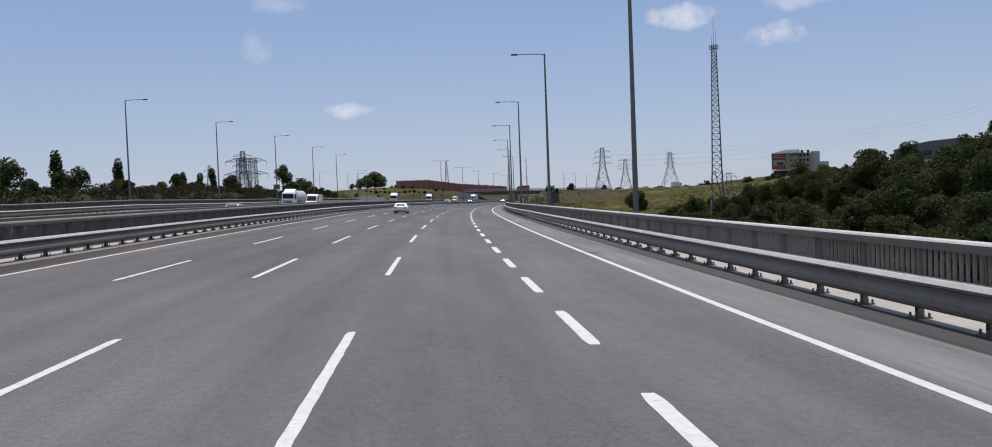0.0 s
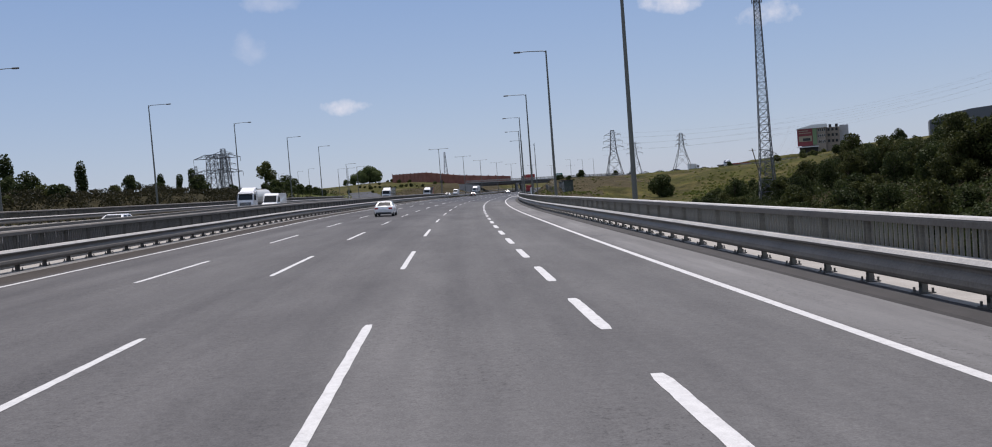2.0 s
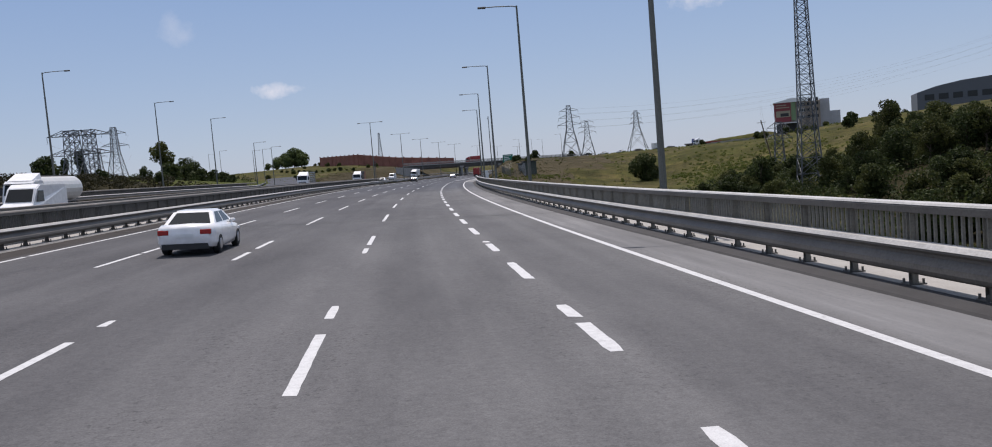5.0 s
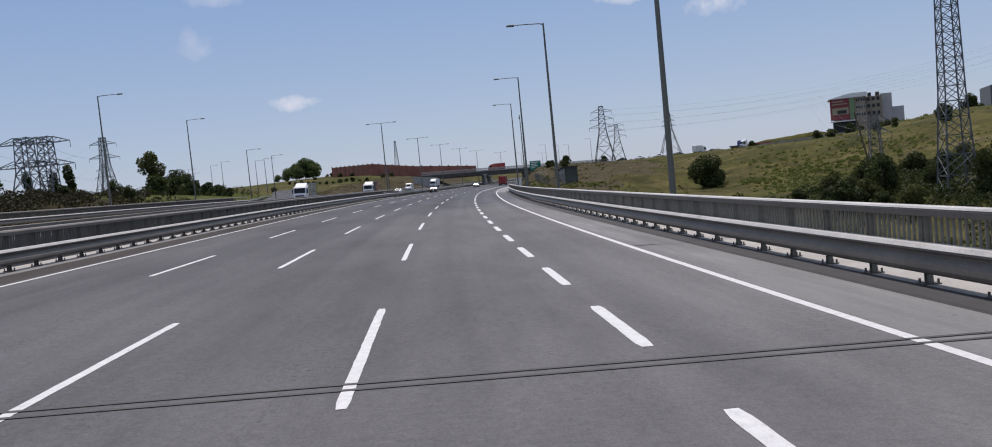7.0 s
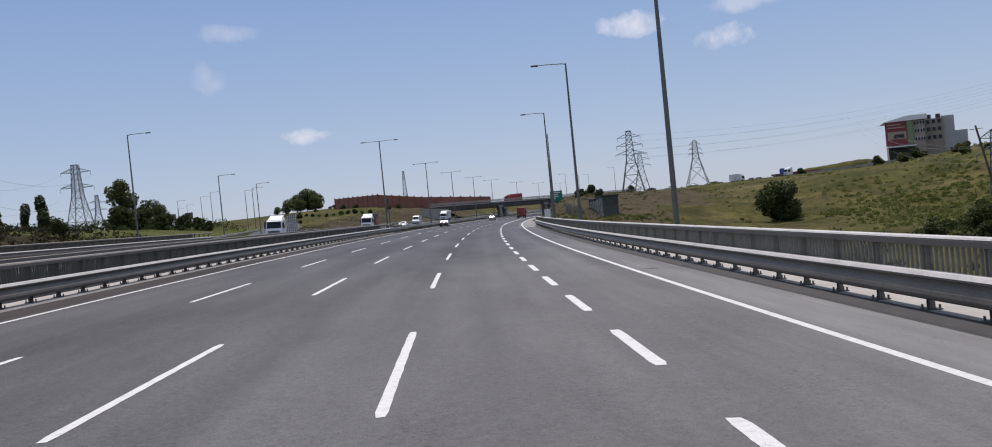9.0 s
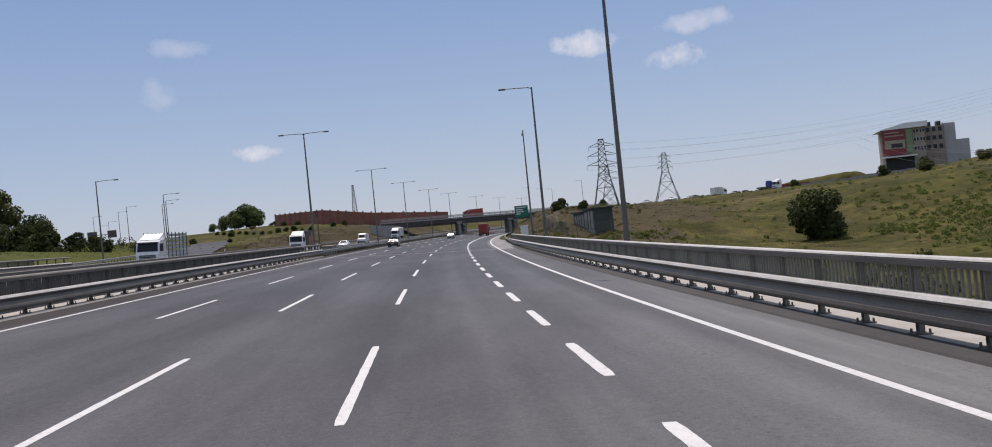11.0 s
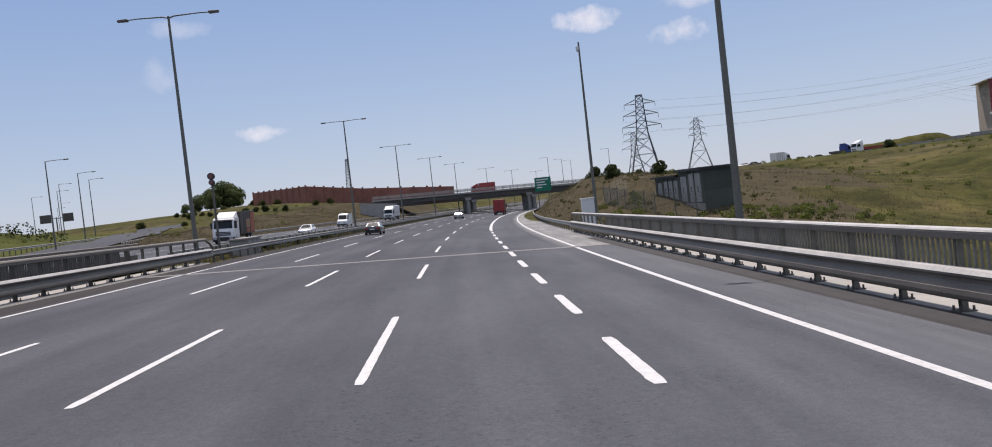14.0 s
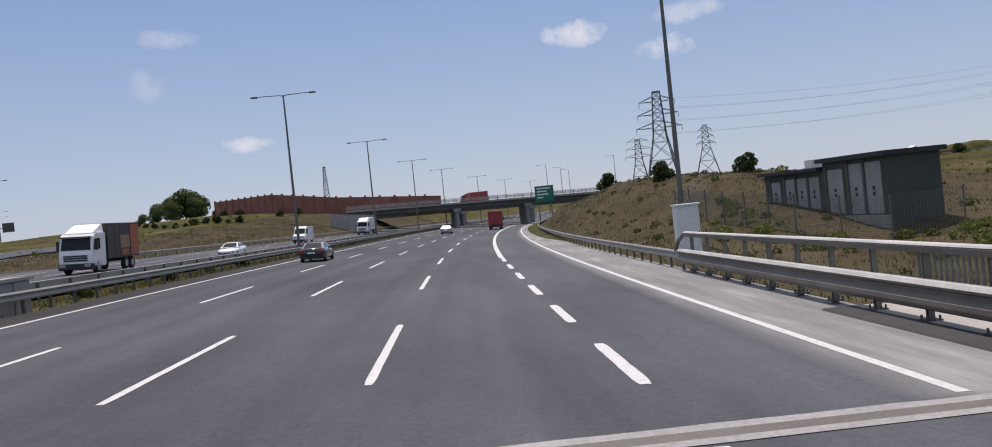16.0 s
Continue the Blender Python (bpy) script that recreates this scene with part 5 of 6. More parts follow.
part("plinth", bm, PALE_CONCRETE, shed)
for k, (y, w, h) in enumerate(((0.5, 1.35, 2.9), (2.1, 1.25, 2.9), (4.0, 1.5, 2.7), (6.6, 1.1, 2.4), (8.0, 1.1, 2.4), (9.4, 1.1, 2.4), (11.2, 1.1, 2.3))):
    d = bmesh.new()
    x = -0.05 if y < 6 else 0.05
    box(d, (x, y, 0.2), (x + 0.08, y + w, h))
    dob = part("door", d, DOOR_GREY, shed, "tall grey metal door")
    hb = bmesh.new()
    for z in (1.15, 1.45):
        box(hb, (x - 0.03, y + w * 0.46, z), (x, y + w * 0.46 + 0.16, z + 0.2))
    part("louvre", hb, BLACK_PLASTIC, dob)
    pil = bmesh.new()
    box(pil, (x - 0.06, y + w + 0.02, -0.1), (x + 0.1, y + w + 0.22, h + 0.15))
    part("pilaster", pil, DARK_CONCRETE, shed)

fence = thing("mesh_fence", "thin grey wire mesh fence round the switchgear house", "fence")
FENCE = [(46.6, 316.2), (43.0, 316.6), (41.2, 322), (41.0, 330), (41.4, 338.5), (45, 341)]
for (x0, y0), (x1, y1) in zip(FENCE, FENCE[1:]):
    n = max(1, int(math.hypot(x1 - x0, y1 - y0) / 2.2))
    for k in range(n):
        p0, p1 = ((x0 + (x1 - x0) * f, y0 + (y1 - y0) * f) for f in (k / n, (k + 1) / n))
        z0, z1 = (land(*nearest(*p)) for p in (p0, p1))
        bm = bmesh.new()
        bar(bm, (*p0, z0 - 0.3), (*p0, z0 + 2.1), 0.045, 0.045, 6)
        part("post", bm, POLE_STEEL, fence)
        bm = bmesh.new()
        for j in range(22):
            f = j / 22
            bar(bm, (p0[0] + (p1[0] - p0[0]) * f, p0[1] + (p1[1] - p0[1]) * f, z0 + 0.05), (p0[0] + (p1[0] - p0[0]) * f, p0[1] + (p1[1] - p0[1]) * f, z0 + 2.0), 0.008, 0.008, 3)
        for j in range(17):
            h = 0.08 + j * 0.12
            bar(bm, (*p0, z0 + h), (*p1, z1 + h), 0.009, 0.009, 3)
        part("mesh_panel", bm, POLE_STEEL, fence)

cab = thing("roadside_cabinet", "white metal roadside cabinet on a concrete base", "cabinet", RM(322.3, 10.5, 0))
bm = bmesh.new()
box(bm, (-0.55, -0.4, 0.1), (0.55, 0.4, 2.55))
bmesh.ops.bevel(bm, geom=bm.edges[:], offset=0.02, segments=2, affect="EDGES")
part("body", bm, WHITE_PANEL, cab)
bm = bmesh.new()
box(bm, (-0.62, -0.47, 2.55), (0.62, 0.47, 2.63))
part("cap", bm, WHITE_PANEL, cab)
bm = bmesh.new()
box(bm, (-0.6, -0.45, -0.6), (0.6, 0.45, 0.1))
part("base", bm, CONCRETE, cab)
bm = bmesh.new()
box(bm, (0.46, -0.43, 0.9), (0.50, -0.40, 1.3))
part("handle", bm, BLACK_PLASTIC, cab)

block = thing("concrete_kiosk", "low pale concrete kiosk in the median", "kiosk", RM(311.5, -17.0, -0.1))
bm = bmesh.new()
box(bm, (-0.7, -1.8, -0.3), (0.7, 1.8, 1.15))
bmesh.ops.bevel(bm, geom=bm.edges[:], offset=0.03, segments=1, affect="EDGES")
part("body", bm, CONCRETE, block)
bm = bmesh.new()
box(bm, (-0.8, -1.95, 1.15), (0.8, 1.95, 1.27))
part("lid", bm, PALE_CONCRETE, block)
for y in (-0.6, 0.6):
    bm = bmesh.new()
    box(bm, (0.70, y - 0.02, 0), (0.72, y + 0.02, 1.1))
    part("joint", bm, DARK_CONCRETE, block)

warn = thing("signal_pole", "dark steel pole with a round red warning light", "signal", RM(305.6, -17.2, -0.1))
bm = bmesh.new()
bar(bm, (0, 0, -0.2), (0, 0, 5.6), 0.09, 0.07, 8)
part("pole", bm, DULL_STEEL, warn)
for z, r in ((5.72, 0.24), (5.30, 0.19)):
    bm = bmesh.new()
    bar(bm, (0, -0.16, z), (0, 0.1, z), r, r, 14)
    h = part("lamp_housing", bm, BLACK_PLASTIC, warn)
    bm = bmesh.new()
    bar(bm, (0, -0.20, z), (0, -0.165, z), r * 0.72, r * 0.72, 14)
    part("lens", bm, DIM_LENS, h)

campole = thing("camera_pole", "tall bare steel pole carrying a small camera", "pole", RM(329.6, 12.15, 0.2))
bm = bmesh.new()
tube(bm, [(0, 0, -1.0), (0, 0, 6), (0, 0, 17.6)], [0.17, 0.14, 0.08], 10)
part("pole", bm, POLE_STEEL, campole)
bm = bmesh.new()
box(bm, (-0.30, -0.25, 16.9), (-0.05, 0.2, 17.15))
bar(bm, (-0.18, -0.1, 16.9), (-0.18, -0.1, 16.65), 0.14, 0.10, 8)
part("camera_housing", bm, WHITE_PANEL, campole)

# ---- building with a hoarding on the hill ----
BEIGE = mottled("beige_render", (0.24, 0.20, 0.16), (0.38, 0.32, 0.26), 0.3, 6, 0.9)
GREY_WALL = mottled("grey_render", (0.34, 0.34, 0.35), (0.50, 0.50, 0.51), 0.3, 6, 0.9)
HOARD_RED = plain("hoarding_red", (0.20, 0.04, 0.045), 0.7)
HOARD_PALE = plain("hoarding_pale", (0.30, 0.27, 0.19), 0.7)
HOARD_GREEN = plain("hoarding_green", (0.16, 0.24, 0.12), 0.6)
bld = thing("commercial_building", "beige three-storey building with a red hoarding on its corner", "building", at(184.0, 448.6, 7.5, -27) @ Matrix.Diagonal((0.75, 1.5, 0.97, 1)))
for name, lo, hi, mat in (("wall", (2, 1, -3), (17, 16, 11.6), BEIGE), ("wing", (17, 3, -3), (25.5, 17, 11.0), BEIGE), ("tower", (25.5, 6, -3), (31, 17, 11.8), GREY_WALL), ("annex", (31, 8, -3), (37, 17, 6.0), GREY_WALL)):
    bm = bmesh.new()
    box(bm, lo, hi)
    part(name, bm, mat, bld)
bm = bmesh.new()
pts = [(x, min(12.9, 11.3 + 0.16 * (x + 1))) for x in np.linspace(-1, 18, 11)]
rows = [[bm.verts.new((x, y, z if top else 11.1)) for x, z in pts] for y, top in ((0.15, True), (14, True), (14, False), (0.15, False))]
for a, b in zip(rows, rows[1:] + rows[:1]):
    for i in range(10):
        bm.faces.new((a[i], a[i + 1], b[i + 1], b[i]))
for i in (0, 10):
    bm.faces.new([r[i] for r in rows][::1 if i else -1])
part("roof", bm, WHITE_PANEL, bld, "white sloping sheet roof")
bm = bmesh.new()
box(bm, (-0.5, 0.3, 2.4), (9.0, 0.6, 11.3))
hoard = part("hoarding", bm, HOARD_RED, bld, "large red advertising hoarding")
for lo, hi, mat, nm in (((0.5, 0.24, 4.6), (8.6, 0.296, 7.4), HOARD_PALE, "picture_field"), ((3.0, 0.2, 4.9), (7.6, 0.236, 6.3), BLACK_PLASTIC, "picture_field"), ((0.6, 0.24, 8.7), (8.2, 0.296, 9.1), HOARD_PALE, "lettering_bar"), ((0.6, 0.24, 9.8), (6.4, 0.296, 10.2), HOARD_PALE, "lettering_bar")):
    bm = bmesh.new()
    box(bm, lo, hi)
    part(nm, bm, mat, hoard)
bm = bmesh.new()
box(bm, (9.1, 0.4, 2.8), (11.6, 0.65, 11.2))
part("side_hoarding", bm, HOARD_GREEN, bld)
bm = bmesh.new()
box(bm, (-0.8, -1.6, 1.6), (12.5, 0.8, 2.0))
part("canopy", bm, WHITE_PANEL, bld)
bm = bmesh.new()
box(bm, (0.5, 0.9, -3), (12, 1.2, 1.6))
part("shopfront", bm, BLACK_PLASTIC, bld)
for fl, z in enumerate((3.4, 6.4, 9.2)):
    for k in range(4):
        x = 12.4 + k * 1.15 + (0 if k < 2 else 0.2)
        bm = bmesh.new()
        box(bm, (x, 0.9, z), (x + 0.85, 1.04, z + 1.3))
        w = part("window", bm, WHITE_PANEL, bld)
        bm = bmesh.new()
        box(bm, (x + 0.07, 0.86, z + 0.07), (x + 0.78, 0.896, z + 1.23))
        part("pane", bm, GLASS_DARK, w)
    for k in range(3):
        x = 18.2 + k * 2.4
        bm = bmesh.new()
        box(bm, (x, 2.9, z), (x + 1.4, 3.04, z + 1.4))
        part("window", bm, GLASS_DARK, bld)
for x in (19, 23):
    bm = bmesh.new()
    box(bm, (x, 4, 11.0), (x + 1.6, 6, 12.6))
    part("water_tank", bm, BLACK_PLASTIC, bld)
for k in range(4):
    bm = bmesh.new()
    bar(bm, (17.6 + k * 2.4, 2.6, -2), (17.6 + k * 2.4, 2.6, 12.2), 0.07)
    part("scaffold_pole", bm, LATTICE, bld)

hall = thing("storage_hall", "long dark hall with a shallow curved roof on the hilltop", "building", at(246, 438, 12.6, -30))
bm = bmesh.new()
prof = [(0, -6), (0, 5.2), (8, 7.4), (18, 9.0), (30, 9.8), (42, 9.0), (52, 7.4), (60, 5.2), (60, -6)]
fr = [bm.verts.new((x, 0, z)) for x, z in prof]
bk = [bm.verts.new((x, 30, z)) for x, z in prof]
bm.faces.new(fr)
bm.faces.new(bk[::-1])
for i in range(len(prof)):
    j = (i + 1) % len(prof)
    bm.faces.new((fr[j], fr[i], bk[i], bk[j]))
part("shell", bm, plain("slate_cladding", (0.10, 0.11, 0.125), 0.6), hall)
for k in range(10):
    bm = bmesh.new()
    box(bm, (3 + k * 5.6, -0.12, 1.5), (6.8 + k * 5.6, -0.02, 4.0))
    part("window", bm, GLASS_DARK, hall)
for x, y, k in ((206, 398, 0.9), (212, 405, 0.7), (226, 418, 0.6), (200, 400, 0.5)):
    copy_thing(kinds[1], stand(kinds[1], x, y, x, k))
yard = thing("yard_wall", "low pale wall along the yard on the plateau", "wall")
for k in range(12):
    x0, y0 = 150 + k * 3.4, 462 - k * 2.4
    z = land(*nearest(x0, y0))
    bm = bmesh.new()
    box(bm, (0, 0, -0.6), (4.2, 0.25, 1.1), at(x0, y0, z, -35))
    part("panel", bm, PALE_CONCRETE, yard)


# ---- earth mound with a low wall on the plateau ----
mound = thing("earth_mound", "grassy earth mound behind a low pale wall on the plateau", "mound")
bm = bmesh.new()
grid = []
for i in range(41):
    u = -1 + i / 20
    row = []
    for j in range(15):
        v = -1 + j / 7
        x, y = 190 + 27 * u + 4 * v, 502 + 9 * v + 4 * u
        h = max(0.0, 1 - abs(v) ** 2.4) * max(0.0, 1 - abs(u) ** 5) * (3.3 + 1.4 * u) + noise.noise(Vector((x * 0.25, y * 0.25, 3))) * 0.35
        row.append(bm.verts.new((x, y, land(*nearest(x, y)) - 0.4 + h)))
    grid.append(row)
for p, q in zip(grid, grid[1:]):
    for j in range(14):
        bm.faces.new((p[j], q[j], q[j + 1], p[j + 1])).smooth = True
part("bank", bm, GRASS, mound)
for k in range(9):
    x, y = 176 + k * 3.0, 490 + k * 0.45
    z = land(*nearest(x, y))
    bm = bmesh.new()
    box(bm, (x, y, z - 0.6), (x + 2.9, y + 0.35, z + 1.1 + 0.12 * (k % 3)))
    part("wall_panel", bm, PALE_CONCRETE, mound)

# ---- double sign gantry on the slip road ----
gantry = thing("sign_gantry", "pair of grey sign boards on one post, seen from behind", "road sign")
for x0, x1 in ((-110.9, -106.6), (-102.0, -98.0)):
    bm = bmesh.new()
    box(bm, (x0, 620, 11.2), (x1, 620.15, 14.6))
    part("panel", bm, DARK_CONCRETE, gantry)
bm = bmesh.new()
bar(bm, (-104.7, 620.4, 0), (-104.7, 620.4, 13.4), 0.3, 0.24, 8)
part("post", bm, POLE_STEEL, gantry)
bm = bmesh.new()
bar(bm, (-110.4, 620.4, 12.9), (-98.4, 620.4, 12.9), 0.16, 0.16, 8)
part("boom", bm, POLE_STEEL, gantry)


# ---- vehicles ----
def wheel(parent, x, y, r, w, m=None):
    bm = bmesh.new()
    d = 1 if x > 0 else -1
    bar(bm, (x - d * w, y, r), (x, y, r), r, r, 20)
    bmesh.ops.bevel(bm, geom=[e for e in bm.edges if len(e.link_faces) == 2 and any(len(f.verts) > 4 for f in e.link_faces)], offset=r * 0.1, segments=2, affect="EDGES")
    wob = part("wheel", bm, RUBBER, parent)
    bm = bmesh.new()
    bar(bm, (x - d * 0.02, y, r), (x + d * 0.015, y, r), r * 0.62, r * 0.5, 14)
    part("rim", bm, CHROME, wob)


def panel(name, pts, mat, parent, push=0.006, label=""):
    """A thin slab on given corners, a little proud of what lies under it."""
    bm = bmesh.new()
    pts = [Vector(p) for p in pts]
    n = (pts[1] - pts[0]).cross(pts[2] - pts[0]).normalized()
    a = [bm.verts.new(p - n * 0.01) for p in pts]
    b = [bm.verts.new(p + n * push) for p in pts]
    bm.faces.new(a[::-1])
    bm.faces.new(b)
    for i in range(len(pts)):
        j = (i + 1) % len(pts)
        bm.faces.new((a[i], a[j], b[j], b[i]))
    return part(name, bm, mat, parent, label)


def sedan(label, paint, m, length=4.7, width=1.84, height=1.43):
    """A saloon, nose towards +y."""
    t = thing("car", label, "car", m, "cars on the motorway")
    hl, hw = length / 2, width / 2
    stations = [  # along y: low, belt height, width factor
        (-hl, 0.42, 0.86, 0.80), (-hl + 0.10, 0.30, 0.97, 0.92), (-hl + 0.55, 0.26, 1.01, 0.98), (-hl + 1.3, 0.22, 0.98, 1.0), (0, 0.20, 0.95, 1.0),
        (hl - 1.5, 0.22, 0.90, 1.0), (hl - 0.6, 0.25, 0.80, 0.97), (hl - 0.12, 0.28, 0.68, 0.88), (hl, 0.36, 0.56, 0.76)]
    bm = bmesh.new()
    rings = []
    for y, lo, belt, f in stations:
        w = hw * f
        rings.append([bm.verts.new(p) for p in ((-w * 0.94, y, lo), (-w, y, lo + 0.18), (-w, y, belt - 0.16), (-w * 0.93, y, belt), (0, y, belt + 0.03), (w * 0.93, y, belt), (w, y, belt - 0.16), (w, y, lo + 0.18), (w * 0.94, y, lo))])
    for a, b in zip(rings, rings[1:]):
        for i in range(9):
            j = (i + 1) % 9
            bm.faces.new((a[i], a[j], b[j], b[i]))
    bm.faces.new(rings[0][::-1])
    bm.faces.new(rings[-1])
    bmesh.ops.recalc_face_normals(bm, faces=bm.faces[:])
    for f in bm.faces:
        f.smooth = True
    part("body", bm, paint, t)
    # greenhouse
    zr, zb = height, 0.95
    lowc = [(-hw * 0.90, -hl + 0.62), (hw * 0.90, -hl + 0.62), (hw * 0.90, hl - 1.30), (-hw * 0.90, hl - 1.30)]
    topc = [(-hw * 0.66, -hl + 1.35), (hw * 0.66, -hl + 1.35), (hw * 0.66, hl - 2.15), (-hw * 0.66, hl - 2.15)]
    bm = bmesh.new()
    lo = [bm.verts.new((x, y, zb)) for x, y in lowc]
    hi = [bm.verts.new((x, y, zr)) for x, y in topc]
    bm.faces.new(hi)
    for i in range(4):
        j = (i + 1) % 4
        bm.faces.new((lo[i], lo[j], hi[j], hi[i]))
    bmesh.ops.bevel(bm, geom=[e for e in bm.edges if all(v in hi for v in e.verts)], offset=0.07, segments=3, affect="EDGES")
    part("roof", bm, paint, t)

    def on(i, j, u, v):
        a = Vector((*lowc[i], zb)).lerp(Vector((*lowc[j], zb)), u)
        b = Vector((*topc[i], zr)).lerp(Vector((*topc[j], zr)), u)
        return a.lerp(b, v)
    panel("rear_window", [on(0, 1, 0.08, 0.12), on(0, 1, 0.92, 0.12), on(0, 1, 0.90, 0.84), on(0, 1, 0.10, 0.84)], GLASS_DARK, t)
    panel("windscreen", [on(2, 3, 0.06, 0.08), on(2, 3, 0.94, 0.08), on(2, 3, 0.92, 0.88), on(2, 3, 0.08, 0.88)], GLASS_DARK, t)
    for i, j in ((1, 2), (3, 0)):
        for a, b in ((0.10, 0.47), (0.52, 0.88)):
            panel("side_window", [on(i, j, a, 0.14), on(i, j, b, 0.14), on(i, j, b, 0.84), on(i, j, a + 0.01, 0.84)], GLASS_DARK, t)
    for sx in (-1, 1):
        for y in (-hl + 0.95, hl - 0.9):
            wheel(t, sx * (hw + 0.005), y, 0.33, 0.22)
        x0, x1 = sorted((sx * hw * 0.52, sx * hw * 0.90))
        bm = bmesh.new()
        box(bm, (x0, -hl - 0.012, 0.70), (x1, -hl + 0.2, 0.87))
        bmesh.ops.bevel(bm, geom=bm.edges[:], offset=0.02, segments=1, affect="EDGES")
        part("tail_light", bm, RED_LENS, t)
        bm = bmesh.new()
        box(bm, (x0, hl - 0.22, 0.52), (x1, hl - 0.02, 0.66))
        bmesh.ops.bevel(bm, geom=bm.edges[:], offset=0.02, segments=1, affect="EDGES")
        part("headlight", bm, CHROME, t)
        bm = bmesh.new()
        box(bm, (sx * hw - 0.02 * sx - 0.09, hl - 1.75, 0.92), (sx * hw - 0.02 * sx + 0.09, hl - 1.60, 1.05))
        bmesh.ops.bevel(bm, geom=bm.edges[:], offset=0.03, segments=1, affect="EDGES")
        part("mirror", bm, paint, t)
    bm = bmesh.new()
    box(bm, (-hw * 0.78, -hl - 0.015, 0.24), (hw * 0.78, -hl + 0.3, 0.42))
    part("bumper", bm, BLACK_PLASTIC, t)
    bm = bmesh.new()
    box(bm, (-0.27, -hl - 0.022, 0.62), (0.27, -hl + 0.05, 0.73))
    part("number_plate", bm, WHITE_PANEL, t, "blank white plate")
    return t


def van(label, paint, m):
    t = thing("van", label, "van", m, "oncoming vehicles")
    bm = bmesh.new()
    prof = [(-2.9, 0.35), (-2.9, 2.45), (-2.7, 2.6), (1.2, 2.62), (1.75, 2.35), (2.35, 1.45), (2.95, 1.2), (3.05, 0.8), (3.0, 0.35)]
    L = [bm.verts.new((-1.0 if z < 1.4 else -0.92, y, z)) for y, z in prof]
    R = [bm.verts.new((1.0 if z < 1.4 else 0.92, y, z)) for y, z in prof]
    bm.faces.new(L)
    bm.faces.new(R[::-1])
    for i in range(len(prof)):
        j = (i + 1) % len(prof)
        bm.faces.new((L[j], L[i], R[i], R[j]))
    bmesh.ops.recalc_face_normals(bm, faces=bm.faces[:])
    bmesh.ops.bevel(bm, geom=bm.edges[:], offset=0.06, segments=2, affect="EDGES")
    part("body", bm, paint, t)
    panel("windscreen", [(0.8, 2.33, 1.52), (-0.8, 2.33, 1.52), (-0.74, 1.80, 2.30), (0.74, 1.80, 2.30)], GLASS_DARK, t, 0.03)
    for sx in (-1, 1):
        panel("side_window", [(sx * 0.99, 0.9, 1.5), (sx * 0.99, 1.95, 1.5), (sx * 0.95, 1.6, 2.2), (sx * 0.95, 0.9, 2.2)][::sx], GLASS_DARK, t, 0.012)
        for y in (-1.9, 2.05):
            wheel(t, sx * 1.0, y, 0.35, 0.24)
        bm = bmesh.new()
        box(bm, (sx * 0.55 - 0.2, 2.98, 0.8), (sx * 0.55 + 0.2, 3.06, 1.0))
        part("headlight", bm, CHROME, t)
    bm = bmesh.new()
    box(bm, (-0.98, 2.9, 0.3), (0.98, 3.1, 0.6))
    part("bumper", bm, BLACK_PLASTIC, t)
    return t


